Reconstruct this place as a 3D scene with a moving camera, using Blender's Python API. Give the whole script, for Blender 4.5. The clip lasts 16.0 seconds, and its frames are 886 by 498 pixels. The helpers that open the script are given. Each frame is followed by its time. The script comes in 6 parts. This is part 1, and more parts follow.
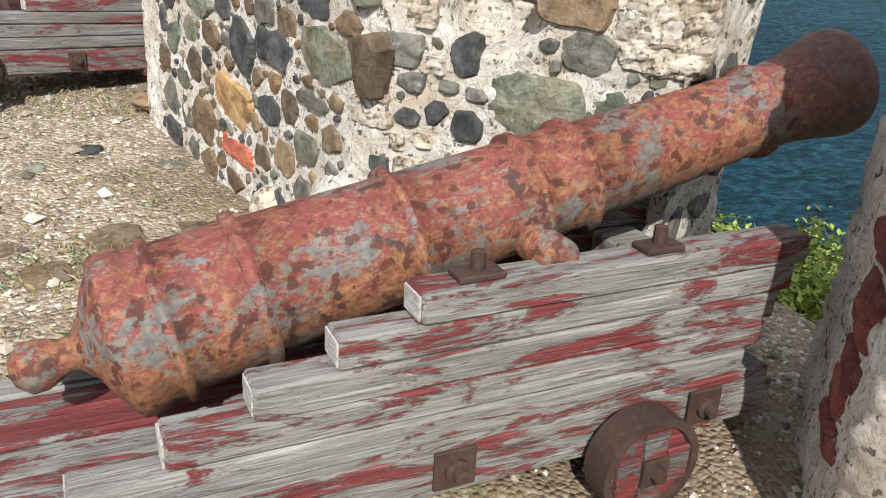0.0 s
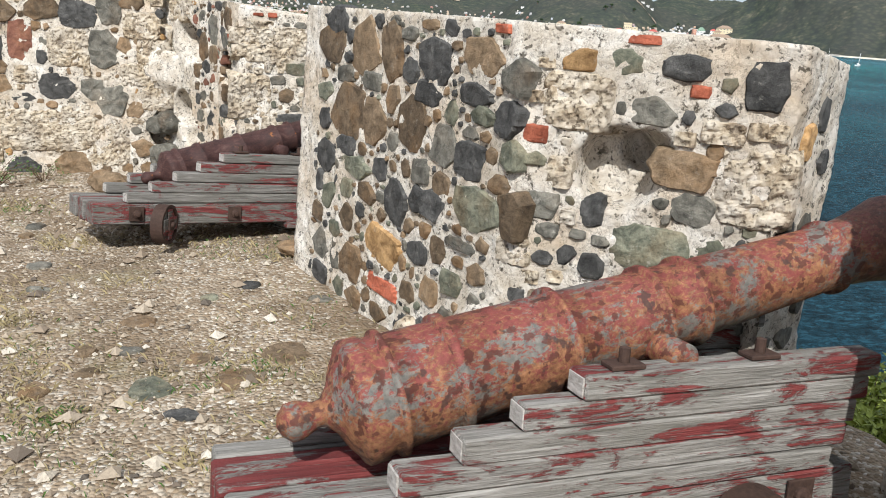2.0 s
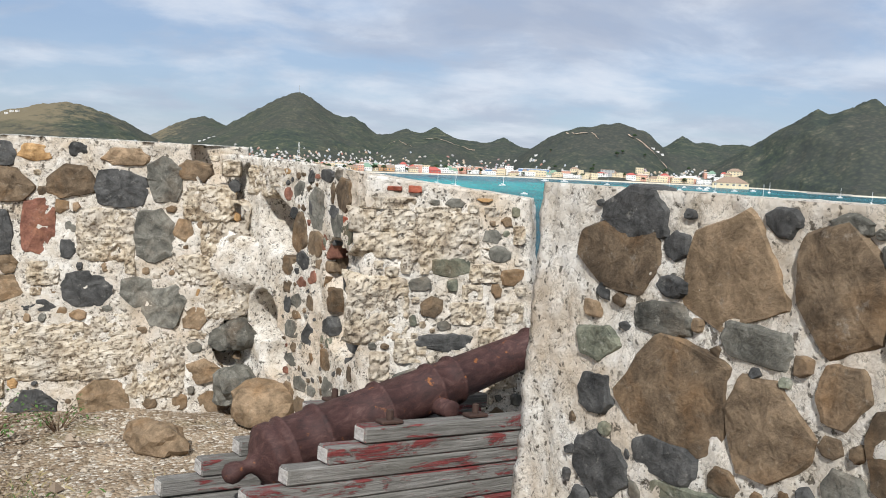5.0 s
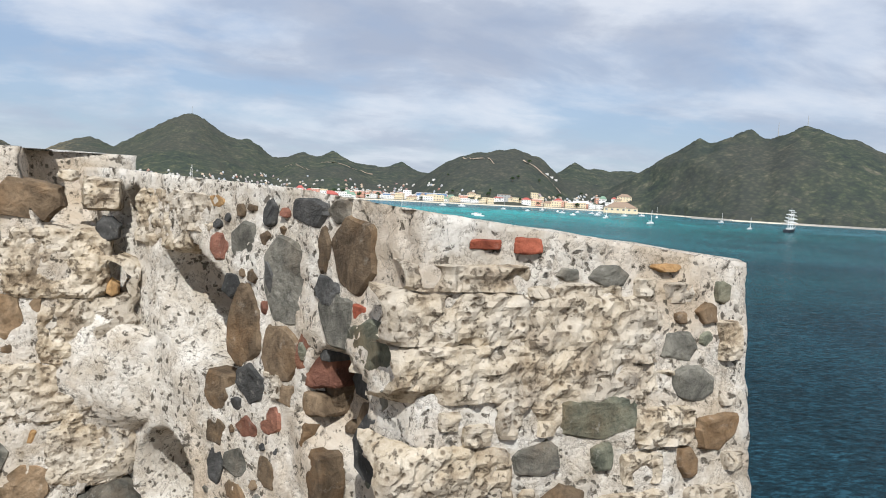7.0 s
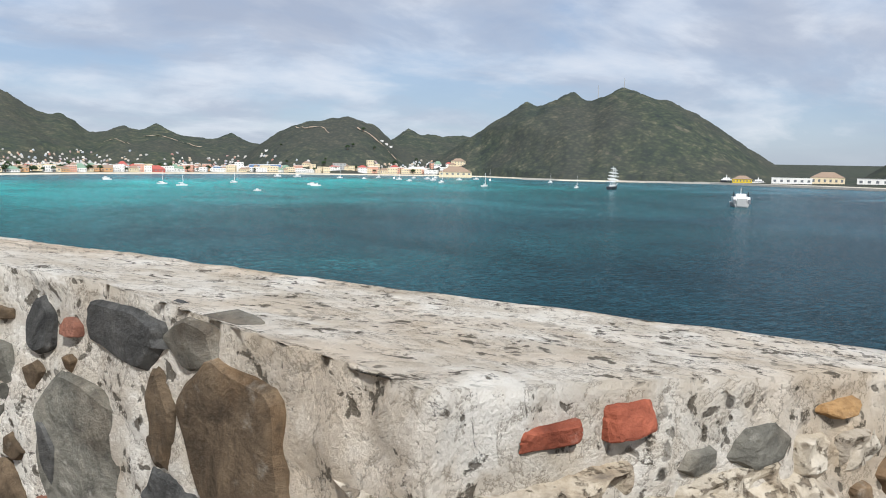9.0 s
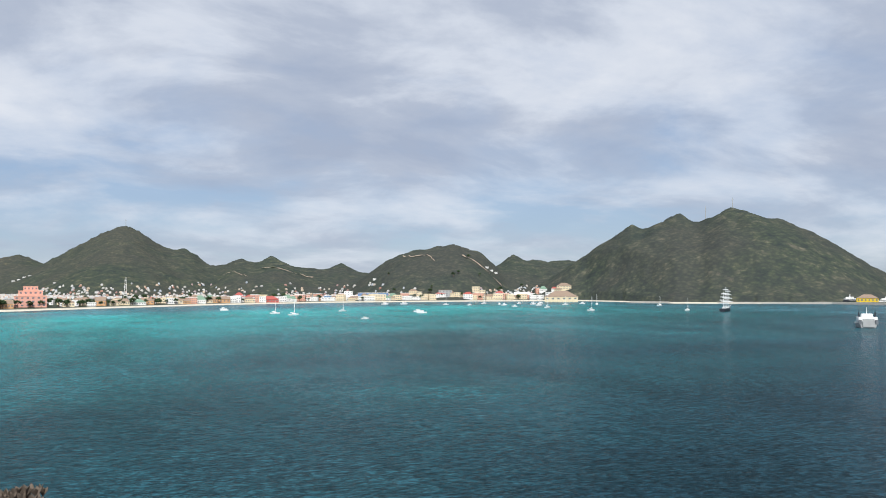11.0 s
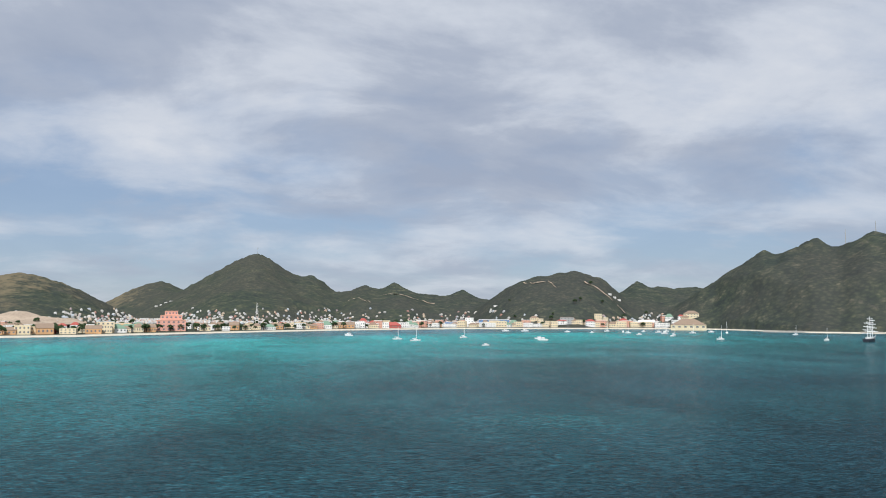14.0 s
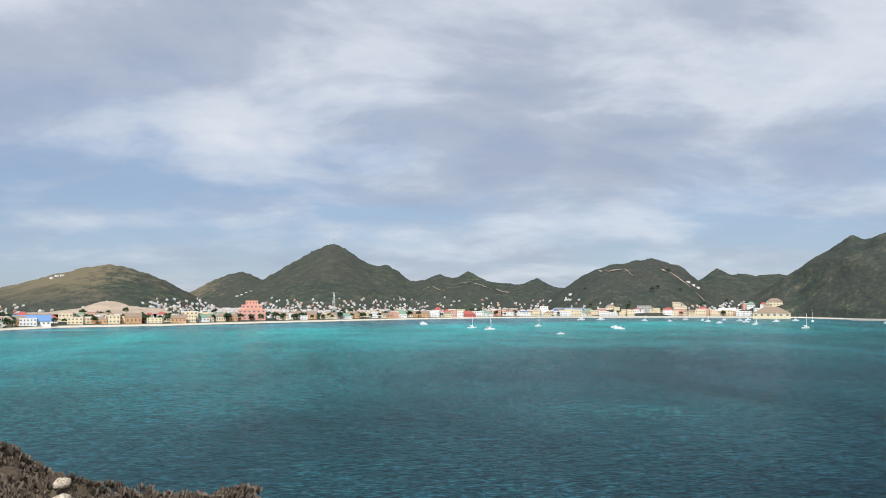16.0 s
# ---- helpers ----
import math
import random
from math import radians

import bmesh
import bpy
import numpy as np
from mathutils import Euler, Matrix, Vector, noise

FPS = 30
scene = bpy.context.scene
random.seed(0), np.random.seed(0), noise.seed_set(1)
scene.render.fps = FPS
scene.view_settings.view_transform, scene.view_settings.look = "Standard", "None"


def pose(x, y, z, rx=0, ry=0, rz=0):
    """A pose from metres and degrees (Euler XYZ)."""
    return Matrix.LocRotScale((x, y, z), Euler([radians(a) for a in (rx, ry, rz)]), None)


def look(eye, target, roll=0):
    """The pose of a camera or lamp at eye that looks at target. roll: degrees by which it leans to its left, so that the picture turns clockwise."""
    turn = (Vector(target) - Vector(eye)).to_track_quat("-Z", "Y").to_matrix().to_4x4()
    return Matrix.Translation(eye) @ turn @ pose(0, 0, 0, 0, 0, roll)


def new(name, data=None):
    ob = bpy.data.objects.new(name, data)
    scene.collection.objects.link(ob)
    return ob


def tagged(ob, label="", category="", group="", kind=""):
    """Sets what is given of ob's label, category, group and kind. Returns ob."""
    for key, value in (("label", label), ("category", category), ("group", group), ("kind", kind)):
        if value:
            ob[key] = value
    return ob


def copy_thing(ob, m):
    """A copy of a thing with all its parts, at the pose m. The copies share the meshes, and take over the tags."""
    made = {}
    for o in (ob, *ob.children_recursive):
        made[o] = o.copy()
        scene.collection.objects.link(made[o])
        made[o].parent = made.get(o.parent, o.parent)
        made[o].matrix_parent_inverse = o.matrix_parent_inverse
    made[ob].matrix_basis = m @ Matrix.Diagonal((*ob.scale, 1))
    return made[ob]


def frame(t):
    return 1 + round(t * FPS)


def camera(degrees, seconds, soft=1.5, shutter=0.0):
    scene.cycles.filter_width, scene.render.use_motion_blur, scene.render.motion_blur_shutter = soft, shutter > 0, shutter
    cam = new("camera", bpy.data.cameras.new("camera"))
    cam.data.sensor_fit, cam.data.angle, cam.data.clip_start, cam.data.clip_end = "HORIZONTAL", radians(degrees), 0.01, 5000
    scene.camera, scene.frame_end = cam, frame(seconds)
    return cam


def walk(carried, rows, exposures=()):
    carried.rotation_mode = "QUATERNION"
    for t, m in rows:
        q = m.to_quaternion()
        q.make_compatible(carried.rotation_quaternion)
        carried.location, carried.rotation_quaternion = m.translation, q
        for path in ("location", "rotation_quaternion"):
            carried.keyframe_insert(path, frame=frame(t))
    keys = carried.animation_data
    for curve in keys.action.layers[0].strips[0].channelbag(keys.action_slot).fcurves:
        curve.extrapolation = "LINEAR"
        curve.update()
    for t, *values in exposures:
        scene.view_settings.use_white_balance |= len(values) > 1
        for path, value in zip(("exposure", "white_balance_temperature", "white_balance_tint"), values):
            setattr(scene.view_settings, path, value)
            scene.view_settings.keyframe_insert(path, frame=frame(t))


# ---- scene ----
cam = camera(56.6, 16.0, soft=1.0)
PATH = [
    (0, (1.531, 0.389, 1.526), (2.044, 2.088, 0.604), 3.7),
    (0.2, (1.425, 0.23, 1.528), (2.016, 1.946, 0.687), 3.9),
    (0.5, (1.324, 0.076, 1.531), (1.966, 1.801, 0.748), 3.7),
    (1, (1.17, -0.137, 1.56), (1.79, 1.6, 0.787), 4.4),
    (1.5, (1.142, -0.267, 1.586), (1.686, 1.509, 0.845), 4.5),
    (1.6, (1.139, -0.277, 1.584), (1.665, 1.515, 0.87), 4.5),
    (1.8, (1.108, -0.247, 1.599), (1.581, 1.584, 0.947), 4.2),
    (2, (1.063, -0.17, 1.606), (1.467, 1.708, 1.049), 3.8),
    (2.3, (0.967, 0.027, 1.626), (1.254, 1.958, 1.192), 2.9),
    (2.5, (0.949, 0.153, 1.627), (1.169, 2.101, 1.233), 1.6),
    (3, (0.966, 0.543, 1.615), (1.083, 2.51, 1.272), 0.2),
    (3.5, (0.905, 0.959, 1.676), (0.933, 2.938, 1.382), -0.4),
    (4, (0.724, 1.363, 1.68), (0.802, 3.34, 1.383), -0.3),
    (4.5, (0.627, 1.869, 1.643), (0.771, 3.843, 1.351), 0.4),
    (5, (0.455, 2.335, 1.646), (0.81, 4.291, 1.427), 2.6),
    (5.1, (0.415, 2.433, 1.644), (0.823, 4.38, 1.442), 3.1),
    (5.2, (0.378, 2.544, 1.65), (0.831, 4.484, 1.471), 3.4),
    (7.3, (0.32, 5.005, 1.587), (0.914, 6.91, 1.44), 3.0),
    (7.5, (0.313, 5.12, 1.579), (0.874, 7.034, 1.434), 2.5),
    (8, (0.272, 5.414, 1.606), (0.945, 7.29, 1.44), 1.8),
    (8.5, (0.346, 5.651, 1.607), (1.165, 7.465, 1.407), 1.6),
    (8.7, (0.423, 5.749, 1.648), (1.276, 7.549, 1.466), 1.0),
    (9, (0.491, 5.834, 1.741), (1.442, 7.58, 1.528), 1.0),
    (9.2, (0.539, 5.893, 1.744), (1.576, 7.592, 1.545), 2.0),
    (11.3, (1.980, 6.200, 1.780), (2.584, 8.103, 1.897), -0.6),
    (11.5, (1.982, 6.202, 1.779), (2.506, 8.128, 1.899), -0.8),
    (12, (1.988, 6.207, 1.776), (2.438, 8.153, 1.887), -0.8),
    (12.5, (1.994, 6.212, 1.773), (2.497, 8.146, 1.851), -0.7),
    (13, (2.000, 6.217, 1.770), (2.648, 8.107, 1.867), -0.8),
    (13.5, (2.006, 6.222, 1.767), (2.691, 8.096, 1.913), 0.4),
    (14, (2.012, 6.227, 1.764), (2.452, 8.172, 1.919), 0.1),
    (14.5, (2.018, 6.232, 1.761), (2.212, 8.216, 1.925), -1.6),
    (15, (2.024, 6.237, 1.758), (2.137, 8.227, 1.921), -2.1),
    (15.5, (2.030, 6.242, 1.755), (2.189, 8.231, 1.896), -0.7),
    (16, (2.036, 6.247, 1.752), (2.300, 8.225, 1.880), -0.1),
]
walk(cam, [(t, look(eye, target, roll)) for t, eye, target, roll in PATH], [(0, 0.36, 6200, 10), (2, 0.12, 6200, 10), (3, -0.12, 6200, 10), (5, 0.0, 6150, 10), (9, 0.0, 6150, 10), (11.5, -0.10, 6150, 10), (13, -0.16, 6150, 10), (14, -0.24, 6150, 10), (15, -0.14, 6150, 10), (16, -0.12, 6150, 10)])


# ---- world, sun, exposure ----
SUN_EL, SUN_AZ = 44.0, 195.0          # degrees; azimuth clockwise from +y
scene.view_settings.exposure = 0.0
world = bpy.data.worlds.new("sky")
scene.world = world
world.use_nodes = True
wn, wl = world.node_tree.nodes, world.node_tree.links
wn.clear()
w_out = wn.new("ShaderNodeOutputWorld")
w_bg = wn.new("ShaderNodeBackground")
w_bg.inputs["Strength"].default_value = 0.105
w_sky = wn.new("ShaderNodeTexSky")
w_sky.sky_type = "NISHITA"
w_sky.sun_disc = False
w_sky.sun_elevation = radians(SUN_EL)
w_sky.sun_rotation = radians(SUN_AZ)
w_sky.air_density, w_sky.dust_density, w_sky.ozone_density = 1.0, 0.35, 2.0
w_tc = wn.new("ShaderNodeTexCoord")
w_sep = wn.new("ShaderNodeSeparateXYZ")
wl.new(w_tc.outputs["Generated"], w_sep.inputs[0])


def wmath(op, a, b=None, clamp=False):
    n = wn.new("ShaderNodeMath")
    n.operation, n.use_clamp = op, clamp
    for i, v in enumerate((a, b)):
        if v is None:
            continue
        if isinstance(v, (int, float)):
            n.inputs[i].default_value = v
        else:
            wl.new(v, n.inputs[i])
    return n.outputs[0]


def wramp(src, stops):
    n = wn.new("ShaderNodeValToRGB")
    wl.new(src, n.inputs[0])
    el = n.color_ramp.elements
    while len(el) < len(stops):
        el.new(0.5)
    for e, (p, c) in zip(el, stops):
        e.position, e.color = p, (*c, 1)
    return n.outputs[0]


w_h = wmath("ADD", wmath("MAXIMUM", w_sep.outputs["Z"], 0.0), 0.26)
w_comb = wn.new("ShaderNodeCombineXYZ")
wl.new(wmath("DIVIDE", w_sep.outputs["X"], w_h), w_comb.inputs[0])
wl.new(wmath("DIVIDE", w_sep.outputs["Y"], w_h), w_comb.inputs[1])


def wnoise(scale, detail, rough, off, sx=1.0):
    m = wn.new("ShaderNodeMapping")
    m.inputs["Location"].default_value = off
    m.inputs["Scale"].default_value = (scale * sx, scale, scale)
    wl.new(w_comb.outputs[0], m.inputs[0])
    n = wn.new("ShaderNodeTexNoise")
    n.inputs["Scale"].default_value = 1.0
    n.inputs["Detail"].default_value = detail
    n.inputs["Roughness"].default_value = rough
    n.inputs["Distortion"].default_value = 0.25
    wl.new(m.outputs[0], n.inputs["Vector"])
    return n.outputs["Fac"]


w_big = wnoise(0.75, 3, 0.5, (3.1, 1.7, 0))
w_mid = wnoise(2.6, 9, 0.58, (0.4, 5.2, 0), 0.8)
w_sum = wmath("ADD", wmath("MULTIPLY", w_big, 0.55), wmath("MULTIPLY", w_mid, 0.55))
w_sum = wmath("ADD", w_sum, wmath("SUBTRACT", wmath("MULTIPLY", w_sep.outputs["Z"], 0.85), 0.080))
w_cover = wramp(w_sum, [(0.46, (0, 0, 0)), (0.56, (0.6,) * 3), (0.68, (1, 1, 1))])
w_shade = wnoise(2.0, 8, 0.56, (7.7, 2.2, 0), 0.8)
w_cloud = wramp(w_shade, [(0.34, (4.2, 4.65, 5.6)), (0.46, (5.1, 5.45, 6.2)), (0.57, (7.3, 7.5, 7.9)), (0.68, (8.4, 8.4, 8.5))])
w_mix = wn.new("ShaderNodeMix")
w_mix.data_type = "RGBA"
wl.new(wmath("ADD", wmath("MULTIPLY", w_cover, 0.80), 0.10), w_mix.inputs[0])
w_haze = wn.new("ShaderNodeMix")
w_haze.data_type = "RGBA"
w_haze.inputs[0].default_value = 0.62
wl.new(w_sky.outputs[0], w_haze.inputs[6])
w_haze.inputs[7].default_value = (3.2, 4.15, 5.9, 1)
wl.new(w_haze.outputs[2], w_mix.inputs[6])
wl.new(w_cloud, w_mix.inputs[7])
wl.new(w_mix.outputs[2], w_bg.inputs["Color"])
wl.new(w_bg.outputs[0], w_out.inputs[0])

sun = new("sun", bpy.data.lights.new("sun", "SUN"))
sun.data.energy, sun.data.angle, sun.data.color = 4.6, radians(0.6), (1.0, 0.965, 0.90)
sa, se = radians(SUN_AZ), radians(SUN_EL)
sun.matrix_world = look((math.sin(sa) * math.cos(se) * 50, math.cos(sa) * math.cos(se) * 50, math.sin(se) * 50), (0, 0, 0))

# ---- materials ----


class Nodes:
    def __init__(self, name):
        self.mat = bpy.data.materials.new(name)
        self.mat.use_nodes = True
        self.n, self.l = self.mat.node_tree.nodes, self.mat.node_tree.links
        self.bsdf = self.n["Principled BSDF"]
        self.coord = self.n.new("ShaderNodeTexCoord").outputs["Object"]

    def world_coord(self):
        self.coord = self.n.new("ShaderNodeNewGeometry").outputs["Position"]
        return self

    def put(self, sock, v):
        if isinstance(v, (int, float)):
            sock.default_value = v
        elif isinstance(v, tuple):
            sock.default_value = (*v, 1) if len(v) == 3 and sock.type == "RGBA" else v
        else:
            self.l.new(v, sock)

    def scaled(self, s):
        m = self.n.new("ShaderNodeMapping")
        self.l.new(self.coord, m.inputs[0])
        m.inputs["Scale"].default_value = s if isinstance(s, tuple) else (s, s, s)
        return m.outputs[0]

    def noise(self, s, detail=5, rough=0.55, dist=0.0):
        t = self.n.new("ShaderNodeTexNoise")
        self.l.new(self.scaled(s), t.inputs["Vector"])
        t.inputs["Scale"].default_value = 1.0
        t.inputs["Detail"].default_value = detail
        t.inputs["Roughness"].default_value = rough
        t.inputs["Distortion"].default_value = dist
        return t.outputs["Fac"]

    def voronoi(self, s, feature="F1", out="Distance"):
        t = self.n.new("ShaderNodeTexVoronoi")
        t.feature = feature
        self.l.new(self.scaled(s), t.inputs["Vector"])
        t.inputs["Scale"].default_value = 1.0
        return t.outputs[out]

    def ramp(self, src, stops, mode="LINEAR"):
        r = self.n.new("ShaderNodeValToRGB")
        r.color_ramp.interpolation = mode
        self.l.new(src, r.inputs[0])
        el = r.color_ramp.elements
        while len(el) < len(stops):
            el.new(0.5)
        for e, (p, c) in zip(el, stops):
            e.position, e.color = p, ((c, c, c, 1) if isinstance(c, (int, float)) else (*c, 1))
        return r.outputs[0]

    def mix(self, fac, a, b, mode="MIX"):
        m = self.n.new("ShaderNodeMix")
        m.data_type, m.blend_type = "RGBA", mode
        self.put(m.inputs[0], fac), self.put(m.inputs[6], a), self.put(m.inputs[7], b)
        return m.outputs[2]

    def math(self, op, a, b=0.0, clamp=False):
        m = self.n.new("ShaderNodeMath")
        m.operation, m.use_clamp = op, clamp
        self.put(m.inputs[0], a), self.put(m.inputs[1], b)
        return m.outputs[0]

    def random(self):
        return self.n.new("ShaderNodeObjectInfo").outputs["Random"]

    def island(self):
        return self.n.new("ShaderNodeNewGeometry").outputs["Random Per Island"]

    def done(self, colour, rough=0.85, bump=None, dist=0.01, strength=0.6, metal=0.0, spec=0.3):
        b = self.bsdf
        self.put(b.inputs["Base Color"], colour), self.put(b.inputs["Roughness"], rough)
        b.inputs["Metallic"].default_value = metal
        b.inputs["Specular IOR Level"].default_value = spec
        if bump is not None:
            k = self.n.new("ShaderNodeBump")
            k.inputs["Strength"].default_value, k.inputs["Distance"].default_value = strength, dist
            self.l.new(bump, k.inputs["Height"])
            self.l.new(k.outputs[0], b.inputs["Normal"])
        return self.mat


def simple(name, c, rough=0.8, var=0.25, scale=3.0, metal=0.0, bump=0.004):
    k = Nodes(name)
    lo, hi = tuple(v * (1 - var) for v in c), tuple(min(1, v * (1 + var)) for v in c)
    f = k.noise(scale * 8, 6, 0.6)
    col = k.mix(0.5, k.ramp(k.noise(scale), [(0.3, lo), (0.7, hi)]), k.ramp(f, [(0.3, lo), (0.7, hi)]))
    return k.done(col, rough, f, bump, 0.4, metal)


def mortar_mat():
    k = Nodes("lime_mortar").world_coord()
    plain = k.coord
    big = k.noise(1.1, 4, 0.6)
    mid = k.noise(7, 10, 0.72, 0.4)
    fine = k.noise(48, 8, 0.75)
    crumb = k.math("MULTIPLY", k.math("ABSOLUTE", k.math("SUBTRACT", k.noise(11, 9, 0.72, 0.3), 0.5)), 2.6)
    crev = k.noise(13, 10, 0.78, 0.7)
    grey = k.noise(3.7, 6, 0.65)
    tan = k.noise(2.3, 5, 0.6)
    # pits of uneven outline
    t = k.n.new("ShaderNodeTexNoise")
    k.l.new(k.scaled(17), t.inputs["Vector"])
    t.inputs["Scale"].default_value, t.inputs["Detail"].default_value = 1.0, 5
    push = k.n.new("ShaderNodeVectorMath")
    push.operation = "MULTIPLY_ADD"
    k.l.new(t.outputs["Color"], push.inputs[0])
    push.inputs[1].default_value = (0.10, 0.10, 0.10)
    k.l.new(plain, push.inputs[2])
    k.coord = push.outputs[0]
    pits = k.voronoi(34)
    holes = k.voronoi(12)
    k.coord = plain
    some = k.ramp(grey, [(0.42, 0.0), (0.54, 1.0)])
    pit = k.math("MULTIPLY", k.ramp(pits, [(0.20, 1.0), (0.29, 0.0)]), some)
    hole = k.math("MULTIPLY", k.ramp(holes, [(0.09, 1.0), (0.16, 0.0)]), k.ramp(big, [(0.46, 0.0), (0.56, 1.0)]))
    col = k.ramp(mid, [(0.27, (0.38, 0.31, 0.225)), (0.36, (0.58, 0.505, 0.40)), (0.46, (0.68, 0.615, 0.52)), (0.60, (0.86, 0.815, 0.735))])
    col = k.mix(k.ramp(grey, [(0.56, 0.0), (0.70, 0.35)]), col, (0.58, 0.54, 0.47))
    col = k.mix(k.ramp(tan, [(0.48, 0.0), (0.66, 0.55)]), col, (0.60, 0.46, 0.31))
    # shade inside creases, crevices, pits, holes and dents is painted into the colour
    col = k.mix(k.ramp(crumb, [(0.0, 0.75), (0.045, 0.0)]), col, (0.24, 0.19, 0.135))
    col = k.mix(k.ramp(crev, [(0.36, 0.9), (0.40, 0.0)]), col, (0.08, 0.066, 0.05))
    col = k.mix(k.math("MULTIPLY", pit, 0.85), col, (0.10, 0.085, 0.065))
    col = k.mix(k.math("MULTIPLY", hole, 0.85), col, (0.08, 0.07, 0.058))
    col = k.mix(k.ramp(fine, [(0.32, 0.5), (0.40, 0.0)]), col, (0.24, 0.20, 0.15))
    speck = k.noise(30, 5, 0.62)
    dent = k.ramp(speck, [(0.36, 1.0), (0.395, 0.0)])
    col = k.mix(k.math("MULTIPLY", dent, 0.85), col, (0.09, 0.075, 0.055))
    h = k.math("ADD", k.math("MULTIPLY", crev, 1.0), k.math("MULTIPLY", crumb, 0.7))
    h = k.math("SUBTRACT", k.math("ADD", h, k.math("MULTIPLY", fine, 0.8)), k.math("MULTIPLY", dent, 0.35))
    h = k.math("SUBTRACT", h, k.math("ADD", k.math("MULTIPLY", pit, 0.30), k.math("MULTIPLY", hole, 0.5)))
    return k.done(col, 0.95, h, 0.011, 1.0, 0, 0.10)


def wall_top_mat():
    k = Nodes("lichened_wall_top").world_coord()
    mid = k.noise(16, 10, 0.75, 0.4)
    fine = k.noise(70, 6, 0.7)
    big = k.noise(1.6, 4, 0.6)
    crumb = k.math("MULTIPLY", k.math("ABSOLUTE", k.math("SUBTRACT", k.noise(14, 9, 0.75, 0.5), 0.5)), 2.6)
    col = k.ramp(mid, [(0.32, (0.16, 0.135, 0.10)), (0.41, (0.62, 0.57, 0.475)), (0.52, (0.90, 0.87, 0.80))])
    col = k.mix(k.ramp(big, [(0.50, 0.0), (0.75, 0.30)]), col, (0.50, 0.47, 0.40))
    # creases and dents get their shade as dark colour, over the lichen tones
    col = k.mix(k.ramp(crumb, [(0.0, 0.85), (0.06, 0.0)]), col, (0.12, 0.10, 0.075))
    col = k.mix(k.ramp(fine, [(0.32, 0.55), (0.40, 0.0)]), col, (0.18, 0.16, 0.13))
    dent = k.ramp(k.noise((22, 52, 60), 7, 0.7), [(0.40, 1.0), (0.45, 0.0)])
    col = k.mix(k.math("MULTIPLY", dent, 0.85), col, (0.085, 0.07, 0.05))
    h = k.math("ADD", k.math("MULTIPLY", crumb, 0.8), k.math("ADD", k.math("MULTIPLY", mid, 0.9), k.math("MULTIPLY", fine, 0.6)))
    return k.done(col, 0.95, k.math("SUBTRACT", h, k.math("MULTIPLY", dent, 0.6)), 0.016, 1.0, 0, 0.1)


def stone_mat(name, lo, hi, spots=0.35, rust=0.0):
    k = Nodes(name).world_coord()
    mid = k.noise(14, 9, 0.7, 0.5)
    fine = k.noise(80, 6, 0.7)
    col = k.ramp(mid, [(0.32, tuple(v * 0.7 for v in lo)), (0.48, tuple((p + q) / 2 for p, q in zip(lo, hi))), (0.66, tuple(v * 1.25 for v in hi))])
    tint = k.ramp(k.random(), [(0.0, 0.72), (0.5, 1.0), (1.0, 1.25)])
    col = k.mix(1.0, col, tint, "MULTIPLY")
    if rust:
        col = k.mix(k.ramp(k.noise(5, 5, 0.6), [(0.50, 0.0), (0.72, rust)]), col, (0.33, 0.17, 0.06))
    lich = k.noise(26, 5, 0.7)
    col = k.mix(k.ramp(lich, [(0.60, 0.0), (0.72, spots)]), col, (0.55, 0.52, 0.45))
    col = k.mix(k.ramp(fine, [(0.30, 0.45), (0.5, 0.0)]), col, tuple(v * 0.4 for v in lo))
    return k.done(col, 0.85, k.math("ADD", mid, k.math("MULTIPLY", fine, 0.5)), 0.010, 1.0, 0, 0.25)


def coral_mat():
    k = Nodes("coral_block").world_coord()
    mid = k.noise(11, 9, 0.7)
    fine = k.noise(60, 6, 0.7)
    crev = k.noise(10, 10, 0.8, 0.8)
    pits = k.voronoi(30)
    col = k.ramp(mid, [(0.34, (0.16, 0.12, 0.08)), (0.42, (0.38, 0.30, 0.205)), (0.50, (0.54, 0.455, 0.335)), (0.64, (0.70, 0.625, 0.51))])
    col = k.mix(k.ramp(k.noise(4.2, 5), [(0.42, 0.0), (0.66, 0.6)]), col, (0.50, 0.465, 0.41))
    # crevices and pits darkened in the colour, as shade within them
    col = k.mix(k.ramp(crev, [(0.35, 0.85), (0.43, 0.0)]), col, (0.12, 0.09, 0.06))
    col = k.mix(k.ramp(pits, [(0.12, 0.8), (0.24, 0.0)]), col, (0.16, 0.12, 0.08))
    speck = k.ramp(k.noise(42, 5, 0.65), [(0.38, 1.0), (0.44, 0.0)])
    col = k.mix(k.math("MULTIPLY", speck, 0.75), col, (0.15, 0.115, 0.08))
    h = k.math("ADD", k.math("MULTIPLY", mid, 1.4), k.math("ADD", k.math("MULTIPLY", fine, 0.4), k.ramp(pits, [(0.0, 0.0), (0.2, 0.4)])))
    return k.done(col, 0.95, k.math("SUBTRACT", h, k.math("MULTIPLY", speck, 0.4)), 0.013, 1.0, 0, 0.12)


